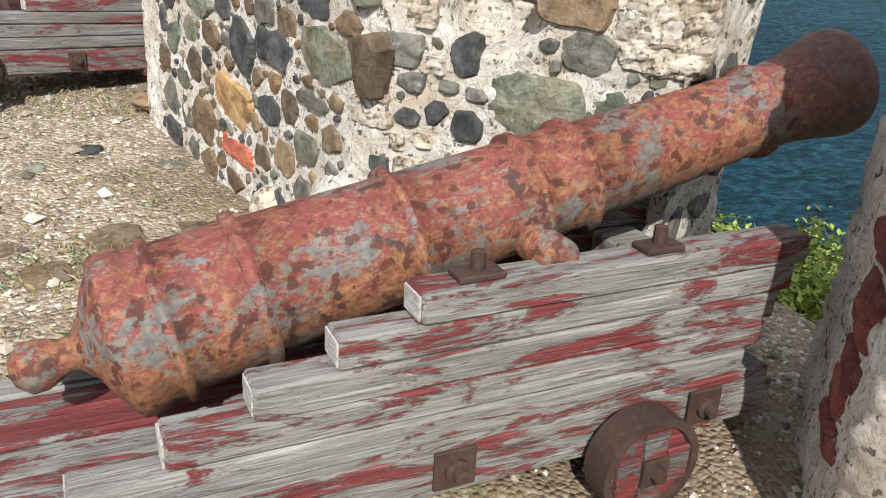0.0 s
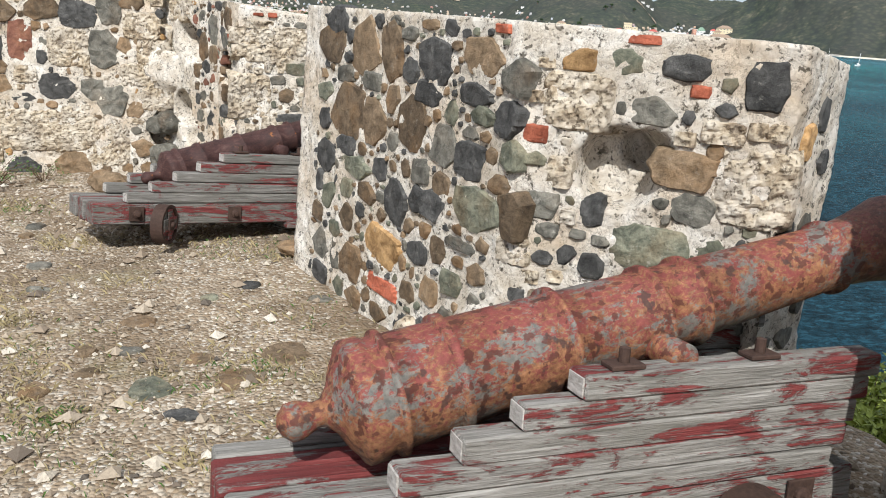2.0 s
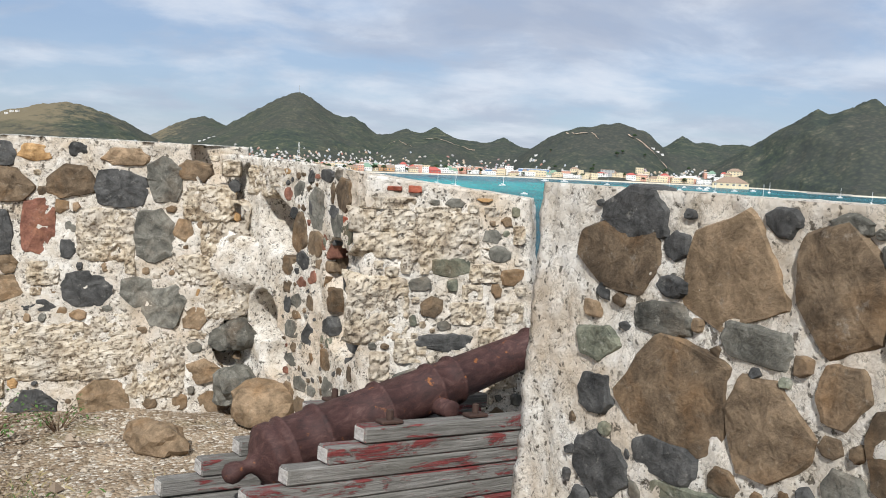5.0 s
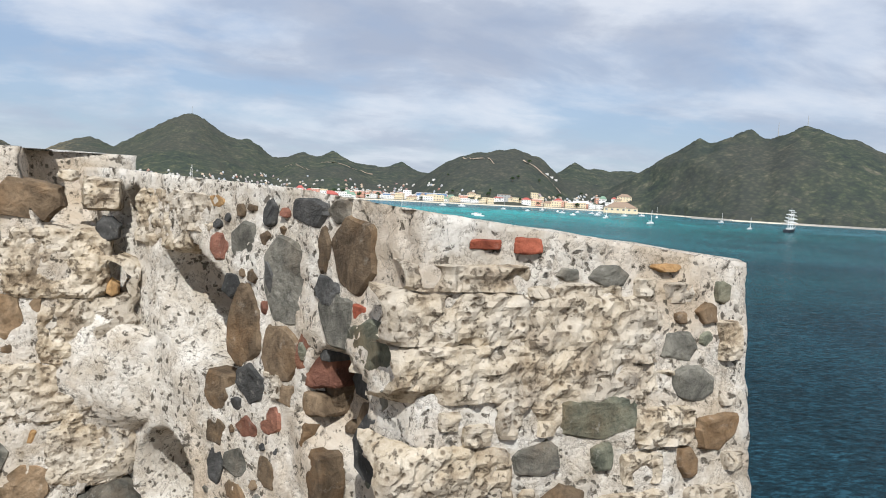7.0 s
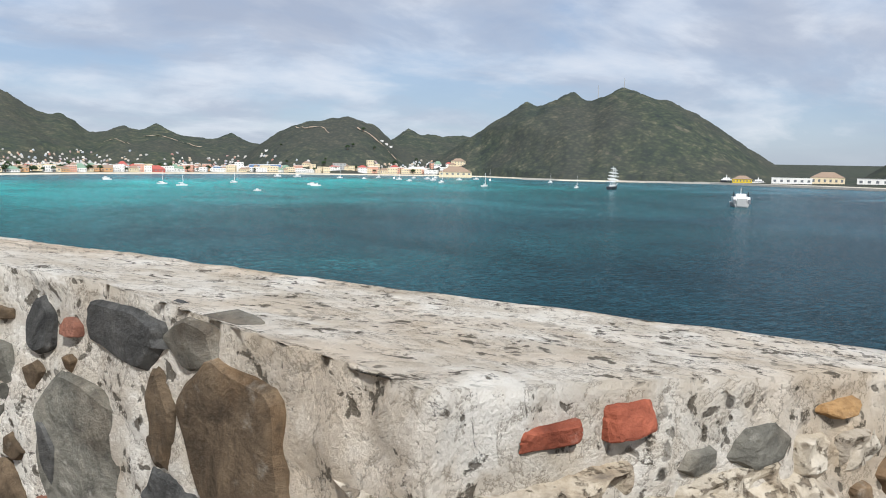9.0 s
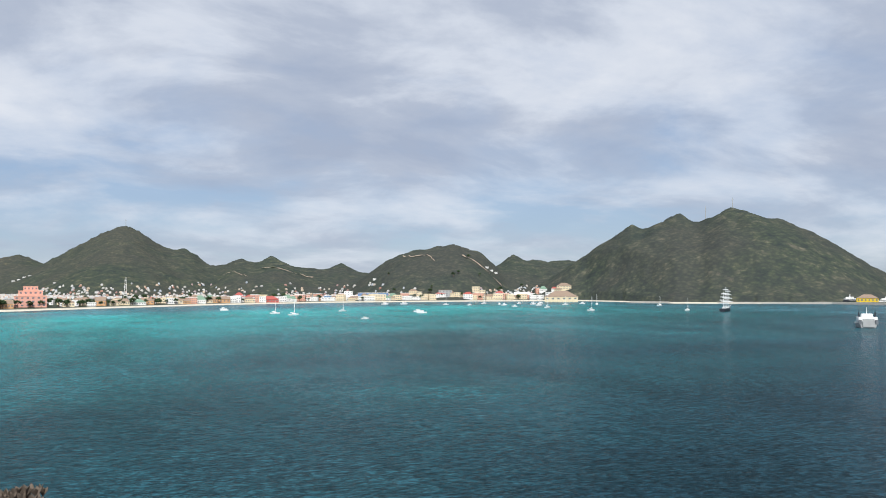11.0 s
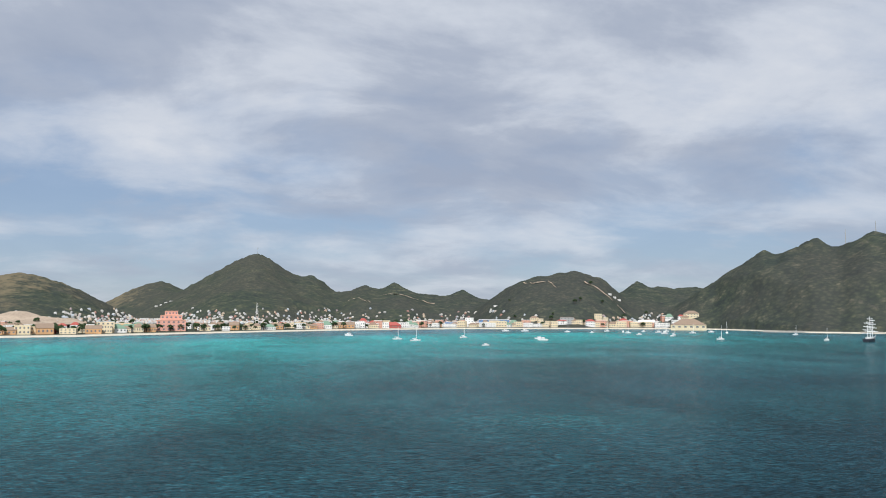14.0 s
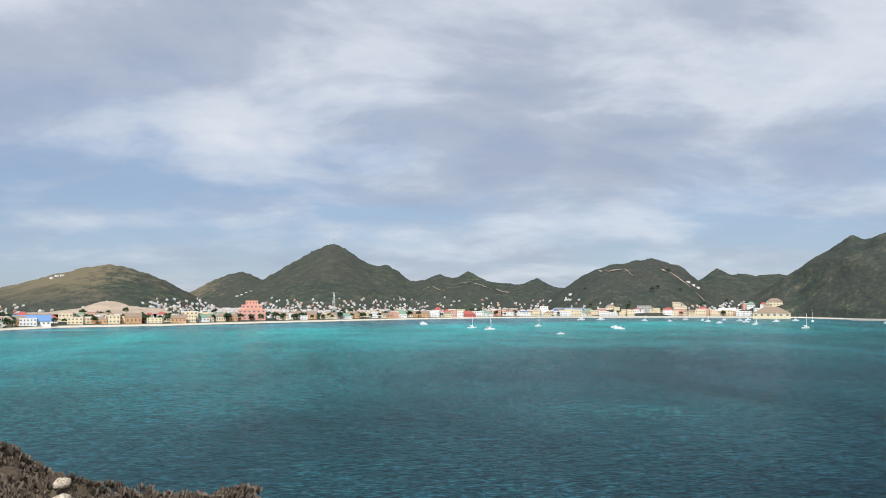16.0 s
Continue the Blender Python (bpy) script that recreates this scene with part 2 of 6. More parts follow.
def ground_mat():
    k = Nodes("gravel_soil").world_coord()
    big = k.noise(0.8, 5, 0.6)
    mid = k.noise(6, 7, 0.65)
    peb = k.voronoi(55, "F1", "Color")
    pd = k.voronoi(55)
    pb = k.n.new("ShaderNodeSeparateColor")
    k.l.new(peb, pb.inputs[0])
    soil = k.ramp(mid, [(0.3, (0.125, 0.085, 0.053)), (0.5, (0.30, 0.222, 0.145)), (0.72, (0.50, 0.40, 0.29))])
    pc = k.ramp(pb.outputs[0], [(0.0, (0.17, 0.14, 0.11)), (0.35, (0.36, 0.30, 0.22)), (0.7, (0.58, 0.52, 0.43)), (0.95, (0.76, 0.72, 0.64))])
    col = k.mix(k.ramp(pb.outputs[1], [(0.40, 0.10), (0.60, 0.75)]), soil, pc)
    col = k.mix(k.ramp(big, [(0.42, 0.0), (0.60, 0.8)]), col, (0.19, 0.138, 0.088))
    col = k.mix(k.ramp(k.noise(1.7, 5, 0.6), [(0.56, 0.0), (0.72, 0.55)]), col, (0.17, 0.16, 0.07))
    sep = k.n.new("ShaderNodeSeparateXYZ")
    k.l.new(k.coord, sep.inputs[0])
    # dry grass and scrub on the slopes below the fort
    dry = k.ramp(k.noise(1.4, 9, 0.75), [(0.32, (0.045, 0.04, 0.022)), (0.48, (0.11, 0.085, 0.055)), (0.60, (0.16, 0.12, 0.085)), (0.72, (0.075, 0.085, 0.03))])
    low = k.math("MULTIPLY", k.math("ADD", sep.outputs["Z"], 0.25), -2.5, True)
    col = k.mix(low, col, dry)
    h = k.math("ADD", k.math("MULTIPLY", mid, 1.0), k.math("MULTIPLY", k.math("SUBTRACT", 0.6, pd), 0.8))
    return k.done(col, 0.95, h, 0.02, 0.9, 0, 0.1)


def painted_wood(name, red_amount, dark):
    """Silver-grey weathered planks, grain along local x, with flaking oxide-red paint."""
    k = Nodes(name)
    grain = k.noise((5, 105, 105), 8, 0.66, 0.5)
    fib = k.noise((9, 220, 220), 5, 0.6)
    big = k.noise((1.6, 7, 7), 5, 0.6)
    g = 1.0 - dark
    wood = k.ramp(grain, [(0.28, (0.10 * g, 0.094 * g, 0.084 * g)), (0.46, (0.245 * g, 0.232 * g, 0.21 * g)), (0.68, (0.45 * g, 0.43 * g, 0.40 * g))])
    wood = k.mix(k.ramp(big, [(0.35, 0.45), (0.6, 0.0)]), wood, (0.13 * g, 0.125 * g, 0.10 * g))
    paint = k.ramp(grain, [(0.3, (0.09, 0.022, 0.022)), (0.6, (0.21, 0.048, 0.045)), (0.74, (0.34, 0.20, 0.18))])
    flake = k.math("ADD", k.math("MULTIPLY", k.noise((3.0, 13, 13), 9, 0.75, 0.8), 0.75), k.math("MULTIPLY", grain, 0.3))
    tint = k.math("MULTIPLY", k.random(), 0.10)
    m = k.ramp(k.math("ADD", flake, tint), [(0.60 - red_amount, 0.0), (0.64 - red_amount, 1.0)])
    col = k.mix(m, wood, paint)
    h = k.math("ADD", k.math("ADD", grain, k.math("MULTIPLY", fib, 0.6)), k.math("MULTIPLY", m, 0.25))
    return k.done(col, k.ramp(m, [(0, 0.9), (1, 0.65)]), h, 0.008, 0.9, 0, 0.2)


def end_grain_mat():
    k = Nodes("end_grain")
    g = k.noise((60, 25, 60), 6, 0.65)
    col = k.ramp(g, [(0.3, (0.22, 0.20, 0.18)), (0.6, (0.52, 0.49, 0.45))])
    return k.done(col, 0.95, g, 0.008, 0.8)


def cannon_mat(name, old):
    k = Nodes(name)
    big = k.noise((4.5, 8, 8), 9, 0.70, 0.5)
    mid = k.noise((11, 19, 19), 9, 0.72, 0.6)
    spk = k.noise(48, 6, 0.7)
    spots = k.noise(17, 3, 0.5)
    if old:
        col = k.ramp(mid, [(0.3, (0.022, 0.011, 0.010)), (0.52, (0.060, 0.026, 0.022)), (0.66, (0.105, 0.055, 0.046)), (0.76, (0.22, 0.15, 0.13))])
        col = k.mix(k.ramp(spots, [(0.66, 0.0), (0.72, 0.7)]), col, (0.33, 0.12, 0.03))
    else:
        fleck = k.noise((34, 55, 55), 9, 0.8, 1.0)
        gsep = k.n.new("ShaderNodeSeparateXYZ")
        k.l.new(k.coord, gsep.inputs[0])
        high = k.math("MULTIPLY", gsep.outputs["Z"], 0.32)
        red = k.ramp(spk, [(0.3, (0.13, 0.032, 0.027)), (0.65, (0.25, 0.066, 0.054))])
        rust = k.ramp(spk, [(0.3, (0.11, 0.048, 0.022)), (0.65, (0.34, 0.165, 0.075))])
        grey = k.ramp(spk, [(0.3, (0.085, 0.092, 0.088)), (0.7, (0.21, 0.215, 0.19))])
        col = k.mix(k.ramp(k.math("SUBTRACT", k.math("ADD", k.math("MULTIPLY", fleck, 0.75), k.math("MULTIPLY", mid, 0.3)), high), [(0.475, 0.0), (0.515, 0.9)]), red, rust)
        col = k.mix(k.ramp(k.math("ADD", k.math("MULTIPLY", big, 0.6), k.math("MULTIPLY", fleck, 0.45)), [(0.548, 0.0), (0.572, 0.9)]), col, grey)
        drops = k.math("ADD", k.math("MULTIPLY", k.noise(26, 3, 0.5), 0.7), k.math("MULTIPLY", mid, 0.4))
        col = k.mix(k.ramp(drops, [(0.60, 0.0), (0.63, 0.85)]), col, (0.085, 0.026, 0.018))
        sep = k.n.new("ShaderNodeSeparateXYZ")
        k.l.new(k.coord, sep.inputs[0])
        # the underside and the muzzle have lost their paint to brown rust
        under = k.math("ADD", k.math("MULTIPLY", sep.outputs["Z"], -4.0), k.math("SUBTRACT", big, 0.5), True)
        col = k.mix(k.math("MULTIPLY", under, 0.8), col, k.ramp(spk, [(0.3, (0.07, 0.035, 0.022)), (0.7, (0.25, 0.17, 0.10))]))
        muz = k.math("ADD", k.math("MULTIPLY", k.math("SUBTRACT", sep.outputs["X"], 1.94), 6.0), k.math("SUBTRACT", mid, 0.5), True)
        col = k.mix(k.math("MULTIPLY", muz, 0.75), col, k.ramp(spk, [(0.3, (0.06, 0.035, 0.028)), (0.7, (0.15, 0.075, 0.06))]))
        col = k.mix(k.ramp(spots, [(0.63, 0.0), (0.67, 0.85)]), col, (0.055, 0.03, 0.024))
    h = k.math("ADD", mid, k.math("MULTIPLY", spk, 0.6))
    return k.done(col, 0.66, h, 0.007, 0.8, 0.0, 0.35)


def water_mat():
    k = Nodes("sea_water").world_coord()
    sep = k.n.new("ShaderNodeSeparateXYZ")
    k.l.new(k.coord, sep.inputs[0])
    # shallows towards the town's beach, deeper water below the fort and towards the open sea
    run = k.math("ADD", k.math("MULTIPLY", sep.outputs["Y"], 1 / 1500), k.math("MULTIPLY", sep.outputs["X"], -0.62 / 1500))
    wob = k.math("MULTIPLY", k.math("SUBTRACT", k.noise((0.004, 0.010, 1), 8, 0.62), 0.5), 0.32)
    d = k.math("ADD", run, wob)
    col = k.ramp(d, [(0.03, (0.013, 0.044, 0.062)), (0.14, (0.015, 0.068, 0.084)), (0.29, (0.018, 0.125, 0.136)), (0.45, (0.020, 0.22, 0.225)), (0.66, (0.028, 0.335, 0.325))])
    reef = k.ramp(k.noise((0.006, 0.022, 1), 5, 0.6), [(0.34, 0.15), (0.50, 0.9)])
    near = k.ramp(k.math("ADD", run, k.math("MULTIPLY", wob, 0.25)), [(0.58, 0.0), (0.70, 1.0)])
    col = k.mix(k.math("MULTIPLY", reef, near), col, (0.040, 0.13, 0.165))
    # weed and sand in a darker strip along the beach, widening to the east
    az = k.math("ARCTAN2", k.math("SUBTRACT", sep.outputs["X"], 1.0), k.math("SUBTRACT", sep.outputs["Y"], 4.5))
    span = k.n.new("ShaderNodeVectorMath")
    span.operation = "LENGTH"
    flat = k.n.new("ShaderNodeCombineXYZ")
    k.l.new(sep.outputs["X"], flat.inputs[0]), k.l.new(sep.outputs["Y"], flat.inputs[1])
    k.l.new(flat.outputs[0], span.inputs[0])
    u = k.math("DIVIDE", k.math("ADD", az, 0.838), 2.305)
    stops = [((a * 0.0174533 + 0.838) / 2.305, r / 4000) for a, r in ((-40, 720), (-30, 800), (-22, 960), (-17, 1080), (-5.4, 1190), (5.4, 1400), (14, 1540), (28, 1600), (31, 1590), (37, 1390), (51, 1385), (70, 1250))]
    off = k.math("SUBTRACT", k.math("MULTIPLY", k.ramp(u, stops), 4000.0), span.outputs["Value"])
    wide = k.math("MULTIPLY", off, k.ramp(u, [(0.27, 1 / 60), (0.36, 1 / 220), (0.45, 1 / 450), (0.62, 1 / 600)]))
    strip = k.ramp(k.math("ADD", wide, k.math("MULTIPLY", k.math("SUBTRACT", reef, 0.5), 0.7)), [(0.55, 0.85), (1.0, 0.0)])
    col = k.mix(strip, col, (0.045, 0.12, 0.155))
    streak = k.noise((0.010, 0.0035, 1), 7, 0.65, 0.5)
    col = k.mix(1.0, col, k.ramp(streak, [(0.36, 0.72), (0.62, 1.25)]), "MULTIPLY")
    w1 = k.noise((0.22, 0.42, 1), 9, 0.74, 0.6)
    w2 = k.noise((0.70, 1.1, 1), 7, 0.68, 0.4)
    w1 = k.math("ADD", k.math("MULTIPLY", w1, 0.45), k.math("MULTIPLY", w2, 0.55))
    # light and shade of the ripples painted in: wave noise scales the colour
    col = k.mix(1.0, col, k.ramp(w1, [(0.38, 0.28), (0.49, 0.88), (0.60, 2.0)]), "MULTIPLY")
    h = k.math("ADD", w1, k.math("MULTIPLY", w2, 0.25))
    k.bsdf.inputs["IOR"].default_value = 1.07
    return k.done(col, 0.22, h, 1.1, 0.9, 0, 0.5)


def hill_mat():
    k = Nodes("scrub_hillside").world_coord()
    big = k.noise(0.0042, 5, 0.6)
    mid = k.noise(0.035, 9, 0.74)
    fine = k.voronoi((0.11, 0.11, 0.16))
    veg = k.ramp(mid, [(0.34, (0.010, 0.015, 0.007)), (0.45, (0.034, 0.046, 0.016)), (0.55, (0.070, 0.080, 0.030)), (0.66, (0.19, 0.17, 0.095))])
    veg = k.mix(k.ramp(big, [(0.42, 0.0), (0.60, 0.65)]), veg, (0.078, 0.066, 0.040))
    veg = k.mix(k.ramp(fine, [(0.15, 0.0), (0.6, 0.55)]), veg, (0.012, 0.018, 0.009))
    sep = k.n.new("ShaderNodeSeparateXYZ")
    k.l.new(k.coord, sep.inputs[0])
    # the western hill is dry grassland
    dry = k.math("MULTIPLY", k.ramp(k.math("ADD", k.math("MULTIPLY", sep.outputs["X"], -0.002), k.math("MULTIPLY", k.math("SUBTRACT", mid, 0.5), 1.2)), [(0.80, 0.0), (1.0, 1.0)]), k.ramp(k.math("ADD", k.math("MULTIPLY", sep.outputs["Z"], 0.01), k.math("MULTIPLY", k.math("SUBTRACT", big, 0.5), 1.5)), [(0.10, 0.0), (0.40, 0.85)]))
    veg = k.mix(dry, veg, (0.20, 0.155, 0.078))
    green = k.ramp(k.math("ADD", k.math("MULTIPLY", sep.outputs["X"], 0.001), k.math("MULTIPLY", k.math("SUBTRACT", big, 0.5), 0.8)), [(0.15, 1.0), (0.5, 0.0)])
    veg = k.mix(k.math("MULTIPLY", green, k.math("SUBTRACT", 1.0, dry)), veg, k.mix(1.0, veg, (1.12, 1.10, 1.0), "MULTIPLY"))
    col = k.mix(k.ramp(k.noise(0.012, 6, 0.7), [(0.64, 0.0), (0.74, 0.55)]), veg, (0.20, 0.16, 0.11))
    beach = k.math("MULTIPLY", k.math("SUBTRACT", -25.6, sep.outputs["Z"]), 1.2, True)
    col = k.mix(beach, col, (0.78, 0.70, 0.55))
    # distance haze of the sea air, painted in: a share of blue-grey in the colour
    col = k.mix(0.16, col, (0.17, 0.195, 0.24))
    return k.done(col, 0.95, mid, 6.0, 0.7, 0, 0.05)


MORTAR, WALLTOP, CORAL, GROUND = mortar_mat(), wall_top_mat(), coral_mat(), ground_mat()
STONE = {
    "dark": stone_mat("dark_basalt", (0.035, 0.035, 0.034), (0.095, 0.093, 0.088), 0.3),
    "brown": stone_mat("brown_stone", (0.085, 0.060, 0.038), (0.20, 0.145, 0.092), 0.25, 0.35),
    "tan": stone_mat("tan_stone", (0.15, 0.105, 0.062), (0.28, 0.20, 0.125), 0.2, 0.4),
    "grey": stone_mat("grey_stone", (0.075, 0.073, 0.062), (0.19, 0.18, 0.15), 0.45, 0.15),
    "green": stone_mat("green_grey_stone", (0.075, 0.085, 0.065), (0.22, 0.22, 0.16), 0.5, 0.25),
    "ochre": stone_mat("ochre_stone", (0.27, 0.15, 0.06), (0.50, 0.32, 0.15), 0.25, 0.4),
    # red brick darkened as if in shade, for the south-east wall's corner
    "shaded_red": stone_mat("shaded_red_brick", (0.10, 0.030, 0.022), (0.22, 0.065, 0.048), 0.3),
    "rust": stone_mat("rust_brown_stone", (0.13, 0.055, 0.038), (0.27, 0.125, 0.085), 0.3, 0.3),
    "red": stone_mat("red_brick", (0.26, 0.065, 0.035), (0.46, 0.14, 0.08), 0.25),
    "pale": CORAL,
}
WOODBED = painted_wood("grey_bed_timber_red_paint", 0.05, 0.0)
WOOD1, WOOD2, ENDGRAIN = painted_wood("grey_planks_red_paint", -0.002, 0.0), painted_wood("faded_red_planks", -0.01, 0.25), end_grain_mat()
IRON1, IRON2 = cannon_mat("red_painted_rusty_iron", False), cannon_mat("dark_rusted_iron", True)
RUST = simple("rusty_fitting", (0.055, 0.032, 0.024), 0.8, 0.5, 8)
WHEELWOOD = painted_wood("wheel_red_wood", 0.05, 0.45)
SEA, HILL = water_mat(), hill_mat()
LEAF = simple("bush_leaf", (0.27, 0.32, 0.055), 0.6, 0.45, 4)
LEAF2 = simple("weed_leaf", (0.07, 0.14, 0.03), 0.6, 0.45, 6)
DRYGRASS = simple("dry_grass", (0.34, 0.28, 0.15), 0.9, 0.4, 5)
TWIG = simple("brown_twig", (0.12, 0.075, 0.045), 0.9, 0.3, 6)

# ---- building helpers ----


def link_mesh(name, verts, faces, material, parent=None, label="", smooth=False):
    me = bpy.data.meshes.new(name)
    me.from_pydata([tuple(v) for v in verts], [], [tuple(f) for f in faces])
    me.validate()
    if smooth:
        me.polygons.foreach_set("use_smooth", [True] * len(me.polygons))
    for m in material if isinstance(material, list) else [material]:
        me.materials.append(m)
    ob = new(name, me)
    if parent is not None:
        ob.parent = parent
    if label:
        ob["label"] = label
    return ob


def part(name, bm, material, parent, label="", smooth=False):
    """Links a bmesh as one mesh object under a thing or a part."""
    me = bpy.data.meshes.new(name)
    bmesh.ops.recalc_face_normals(bm, faces=bm.faces)
    bm.to_mesh(me)
    bm.free()
    if smooth:
        me.polygons.foreach_set("use_smooth", [True] * len(me.polygons))
    for m in material if isinstance(material, list) else [material]:
        me.materials.append(m)
    ob = new(name, me)
    ob.parent = parent
    if label:
        ob["label"] = label
    return ob


def thing(name, m, label, category, group="", kind=""):
    ob = new(name)
    ob.empty_display_size = 0.2
    ob.matrix_basis = m
    return tagged(ob, label, category, group, kind)


def box(x0, x1, y0, y1, z0, z1, bevel=0.006, bm=None, wobble=0.0, rng=None):
    bm = bm or bmesh.new()
    made = bmesh.ops.create_cube(bm, size=1.0)["verts"]
    for v in made:
        v.co = Vector((x0 + (v.co.x + 0.5) * (x1 - x0), y0 + (v.co.y + 0.5) * (y1 - y0), z0 + (v.co.z + 0.5) * (z1 - z0)))
        if wobble:
            v.co += Vector((rng.uniform(-wobble, wobble), rng.uniform(-wobble, wobble), rng.uniform(-wobble, wobble)))
    if bevel:
        edges = list({e for v in made for e in v.link_edges})
        bmesh.ops.bevel(bm, geom=edges, offset=bevel, segments=1, affect="EDGES")
    return bm


def lathe(profile, segs=48, bm=None, axis="x"):
    """A turned body round the local x axis from (s, radius) pairs."""
    bm = bm or bmesh.new()
    rings = []
    for s, r in profile:
        ring = []
        for i in range(segs):
            a = 2 * math.pi * i / segs
            c, d = r * math.cos(a), r * math.sin(a)
            ring.append(bm.verts.new((s, c, d) if axis == "x" else ((c, s, d) if axis == "y" else (c, d, s))))
        rings.append(ring)
    for a, b in zip(rings, rings[1:]):
        for i in range(segs):
            bm.faces.new((a[i], a[(i + 1) % segs], b[(i + 1) % segs], b[i]))
    if profile[0][1] > 1e-4:
        bm.faces.new(rings[0])
    if profile[-1][1] > 1e-4:
        bm.faces.new(list(reversed(rings[-1])))
    return bm


def rod(bm, a, b, r0, r1=None, segs=6):
    a, b = Vector(a), Vector(b)
    r1 = r0 if r1 is None else r1
    q = (b - a).to_track_quat("Z", "Y")
    ra = [bm.verts.new(a + q @ Vector((r0 * math.cos(i * 2 * math.pi / segs), r0 * math.sin(i * 2 * math.pi / segs), 0))) for i in range(segs)]
    rb = [bm.verts.new(b + q @ Vector((r1 * math.cos(i * 2 * math.pi / segs), r1 * math.sin(i * 2 * math.pi / segs), 0))) for i in range(segs)]
    for i in range(segs):
        bm.faces.new((ra[i], ra[(i + 1) % segs], rb[(i + 1) % segs], rb[i]))
    bm.faces.new(list(reversed(ra)))
    bm.faces.new(rb)


# smooth value noise on numpy arrays, for the large sheets
PERM = np.random.RandomState(4).rand(256, 256)


def vnoise(x, y):
    xi, yi = np.floor(x).astype(int), np.floor(y).astype(int)
    fx, fy = x - xi, y - yi
    fx, fy = fx * fx * (3 - 2 * fx), fy * fy * (3 - 2 * fy)
    g = lambda a, b: PERM[a % 256, b % 256]
    return (g(xi, yi) * (1 - fx) + g(xi + 1, yi) * fx) * (1 - fy) + (g(xi, yi + 1) * (1 - fx) + g(xi + 1, yi + 1) * fx) * fy - 0.5


def fbm(x, y, octaves=5, gain=0.5):
    out, a = 0, 1.0
    for o in range(octaves):
        out = out + a * vnoise(x * 2**o + 17.3 * o, y * 2**o + 5.1 * o)
        a *= gain
    return out


def seg_distance(x, y, pts, closed=False):
    """Distance of points to a polyline."""
    best = np.full(np.shape(x), 1e9)
    ring = list(zip(pts, pts[1:] + (pts[:1] if closed else [])))
    for (ax, ay), (bx, by) in ring[: len(pts) if closed else len(pts) - 1]:
        dx, dy = bx - ax, by - ay
        t = np.clip(((x - ax) * dx + (y - ay) * dy) / (dx * dx + dy * dy), 0, 1)
        best = np.minimum(best, np.hypot(x - ax - t * dx, y - ay - t * dy))
    return best


def inside(x, y, pts):
    odd = np.zeros(np.shape(x), bool)
    for (ax, ay), (bx, by) in zip(pts, pts[1:] + pts[:1]):
        cross = ((ay > y) != (by > y)) & (x < (bx - ax) * (y - ay) / (by - ay + 1e-12) + ax)
        odd ^= cross
    return odd


def sheet(name, xs, ys, zs, material, smooth=True):
    nx, ny = len(xs), len(ys)
    X, Y = np.meshgrid(xs, ys, indexing="ij")
    verts = np.stack([X.ravel(), Y.ravel(), zs.ravel()], 1)
    i = np.arange(nx - 1)[:, None] * ny + np.arange(ny - 1)[None]
    faces = np.stack([i, i + ny, i + ny + 1, i + 1], -1).reshape(-1, 4)
    return link_mesh(name, verts.tolist(), faces.tolist(), material, smooth=smooth)


# ---- the ground of the battery and the bluff ----
SEA_Z = -28.0
FORT = [(-14.0, -16.0), (4.2, -16.0), (4.0, 0.5), (3.5, 2.6), (1.95, 6.45), (0.5, 9.3), (-14.0, 8.6)]
SHELF = [(-60.0, -60.0), (7.5, -60.0), (6.6, 2.0), (6.0, 10.0), (4.2, 18.0), (2.2, 25.0), (0.3, 30.5), (-2.5, 33.0), (-6.5, 35.3), (-11.0, 42.0), (-17.0, 47.0), (-34.0, 55.0), (-60.0, 58.0)]


def ground_z(x, y):
    out = np.where(inside(x, y, FORT), 0.0, seg_distance(x, y, FORT, True))
    far = np.where(inside(x, y, SHELF), 0.0, seg_distance(x, y, SHELF, True))
    z = 0.035 * fbm(x * 0.9, y * 0.9, 4) + 0.022 * fbm(x * 5, y * 5, 4)
    z = z - np.minimum(4.5, out * 0.66) * 1.0 + np.clip(out, 0, 4) * 0.16 * fbm(x * 0.6, y * 0.6, 4) * 1.6
    z = z - far * 1.15 + np.clip(far, 0, 3) * 0.6 * fbm(x * 0.4, y * 0.4, 4)
    z = z + 0.55 * np.exp(-((x + 2.2) / 5.0) ** 2 - ((y - 31.0) / 4.0) ** 2)
    return np.maximum(z, SEA_Z - 2.5)


def graded(lo, a, b, hi, step, grow=1.09):
    mid = list(np.arange(a, b, step))
    up, d, v = [], step, b
    while v < hi:
        up.append(v)
        d *= grow
        v += d
    down, d, v = [], step, a - step
    while v > lo:
        down.append(v)
        d *= grow
        v -= d
    return np.array([lo] + down[::-1] + mid + up + [hi])


gx, gy = graded(-140, -3.0, 4.0, 45, 0.045, 1.06), graded(-140, 0.4, 8.2, 90, 0.045, 1.06)
GX, GY = np.meshgrid(gx, gy, indexing="ij")
ground = tagged(sheet("ground", gx, gy, ground_z(GX, GY), GROUND), "pale gravelly soil with dry grass patches", "ground", kind="structure")
gz = lambda x, y: float(ground_z(np.array([float(x)]), np.array([float(y)]))[0])

# sea out to the horizon
sx = np.concatenate([-np.geomspace(4900, 20, 30), np.geomspace(20, 4900, 30)])
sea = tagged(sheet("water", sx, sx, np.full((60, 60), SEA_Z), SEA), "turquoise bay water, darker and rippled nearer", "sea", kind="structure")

# ---- rubble walls ----


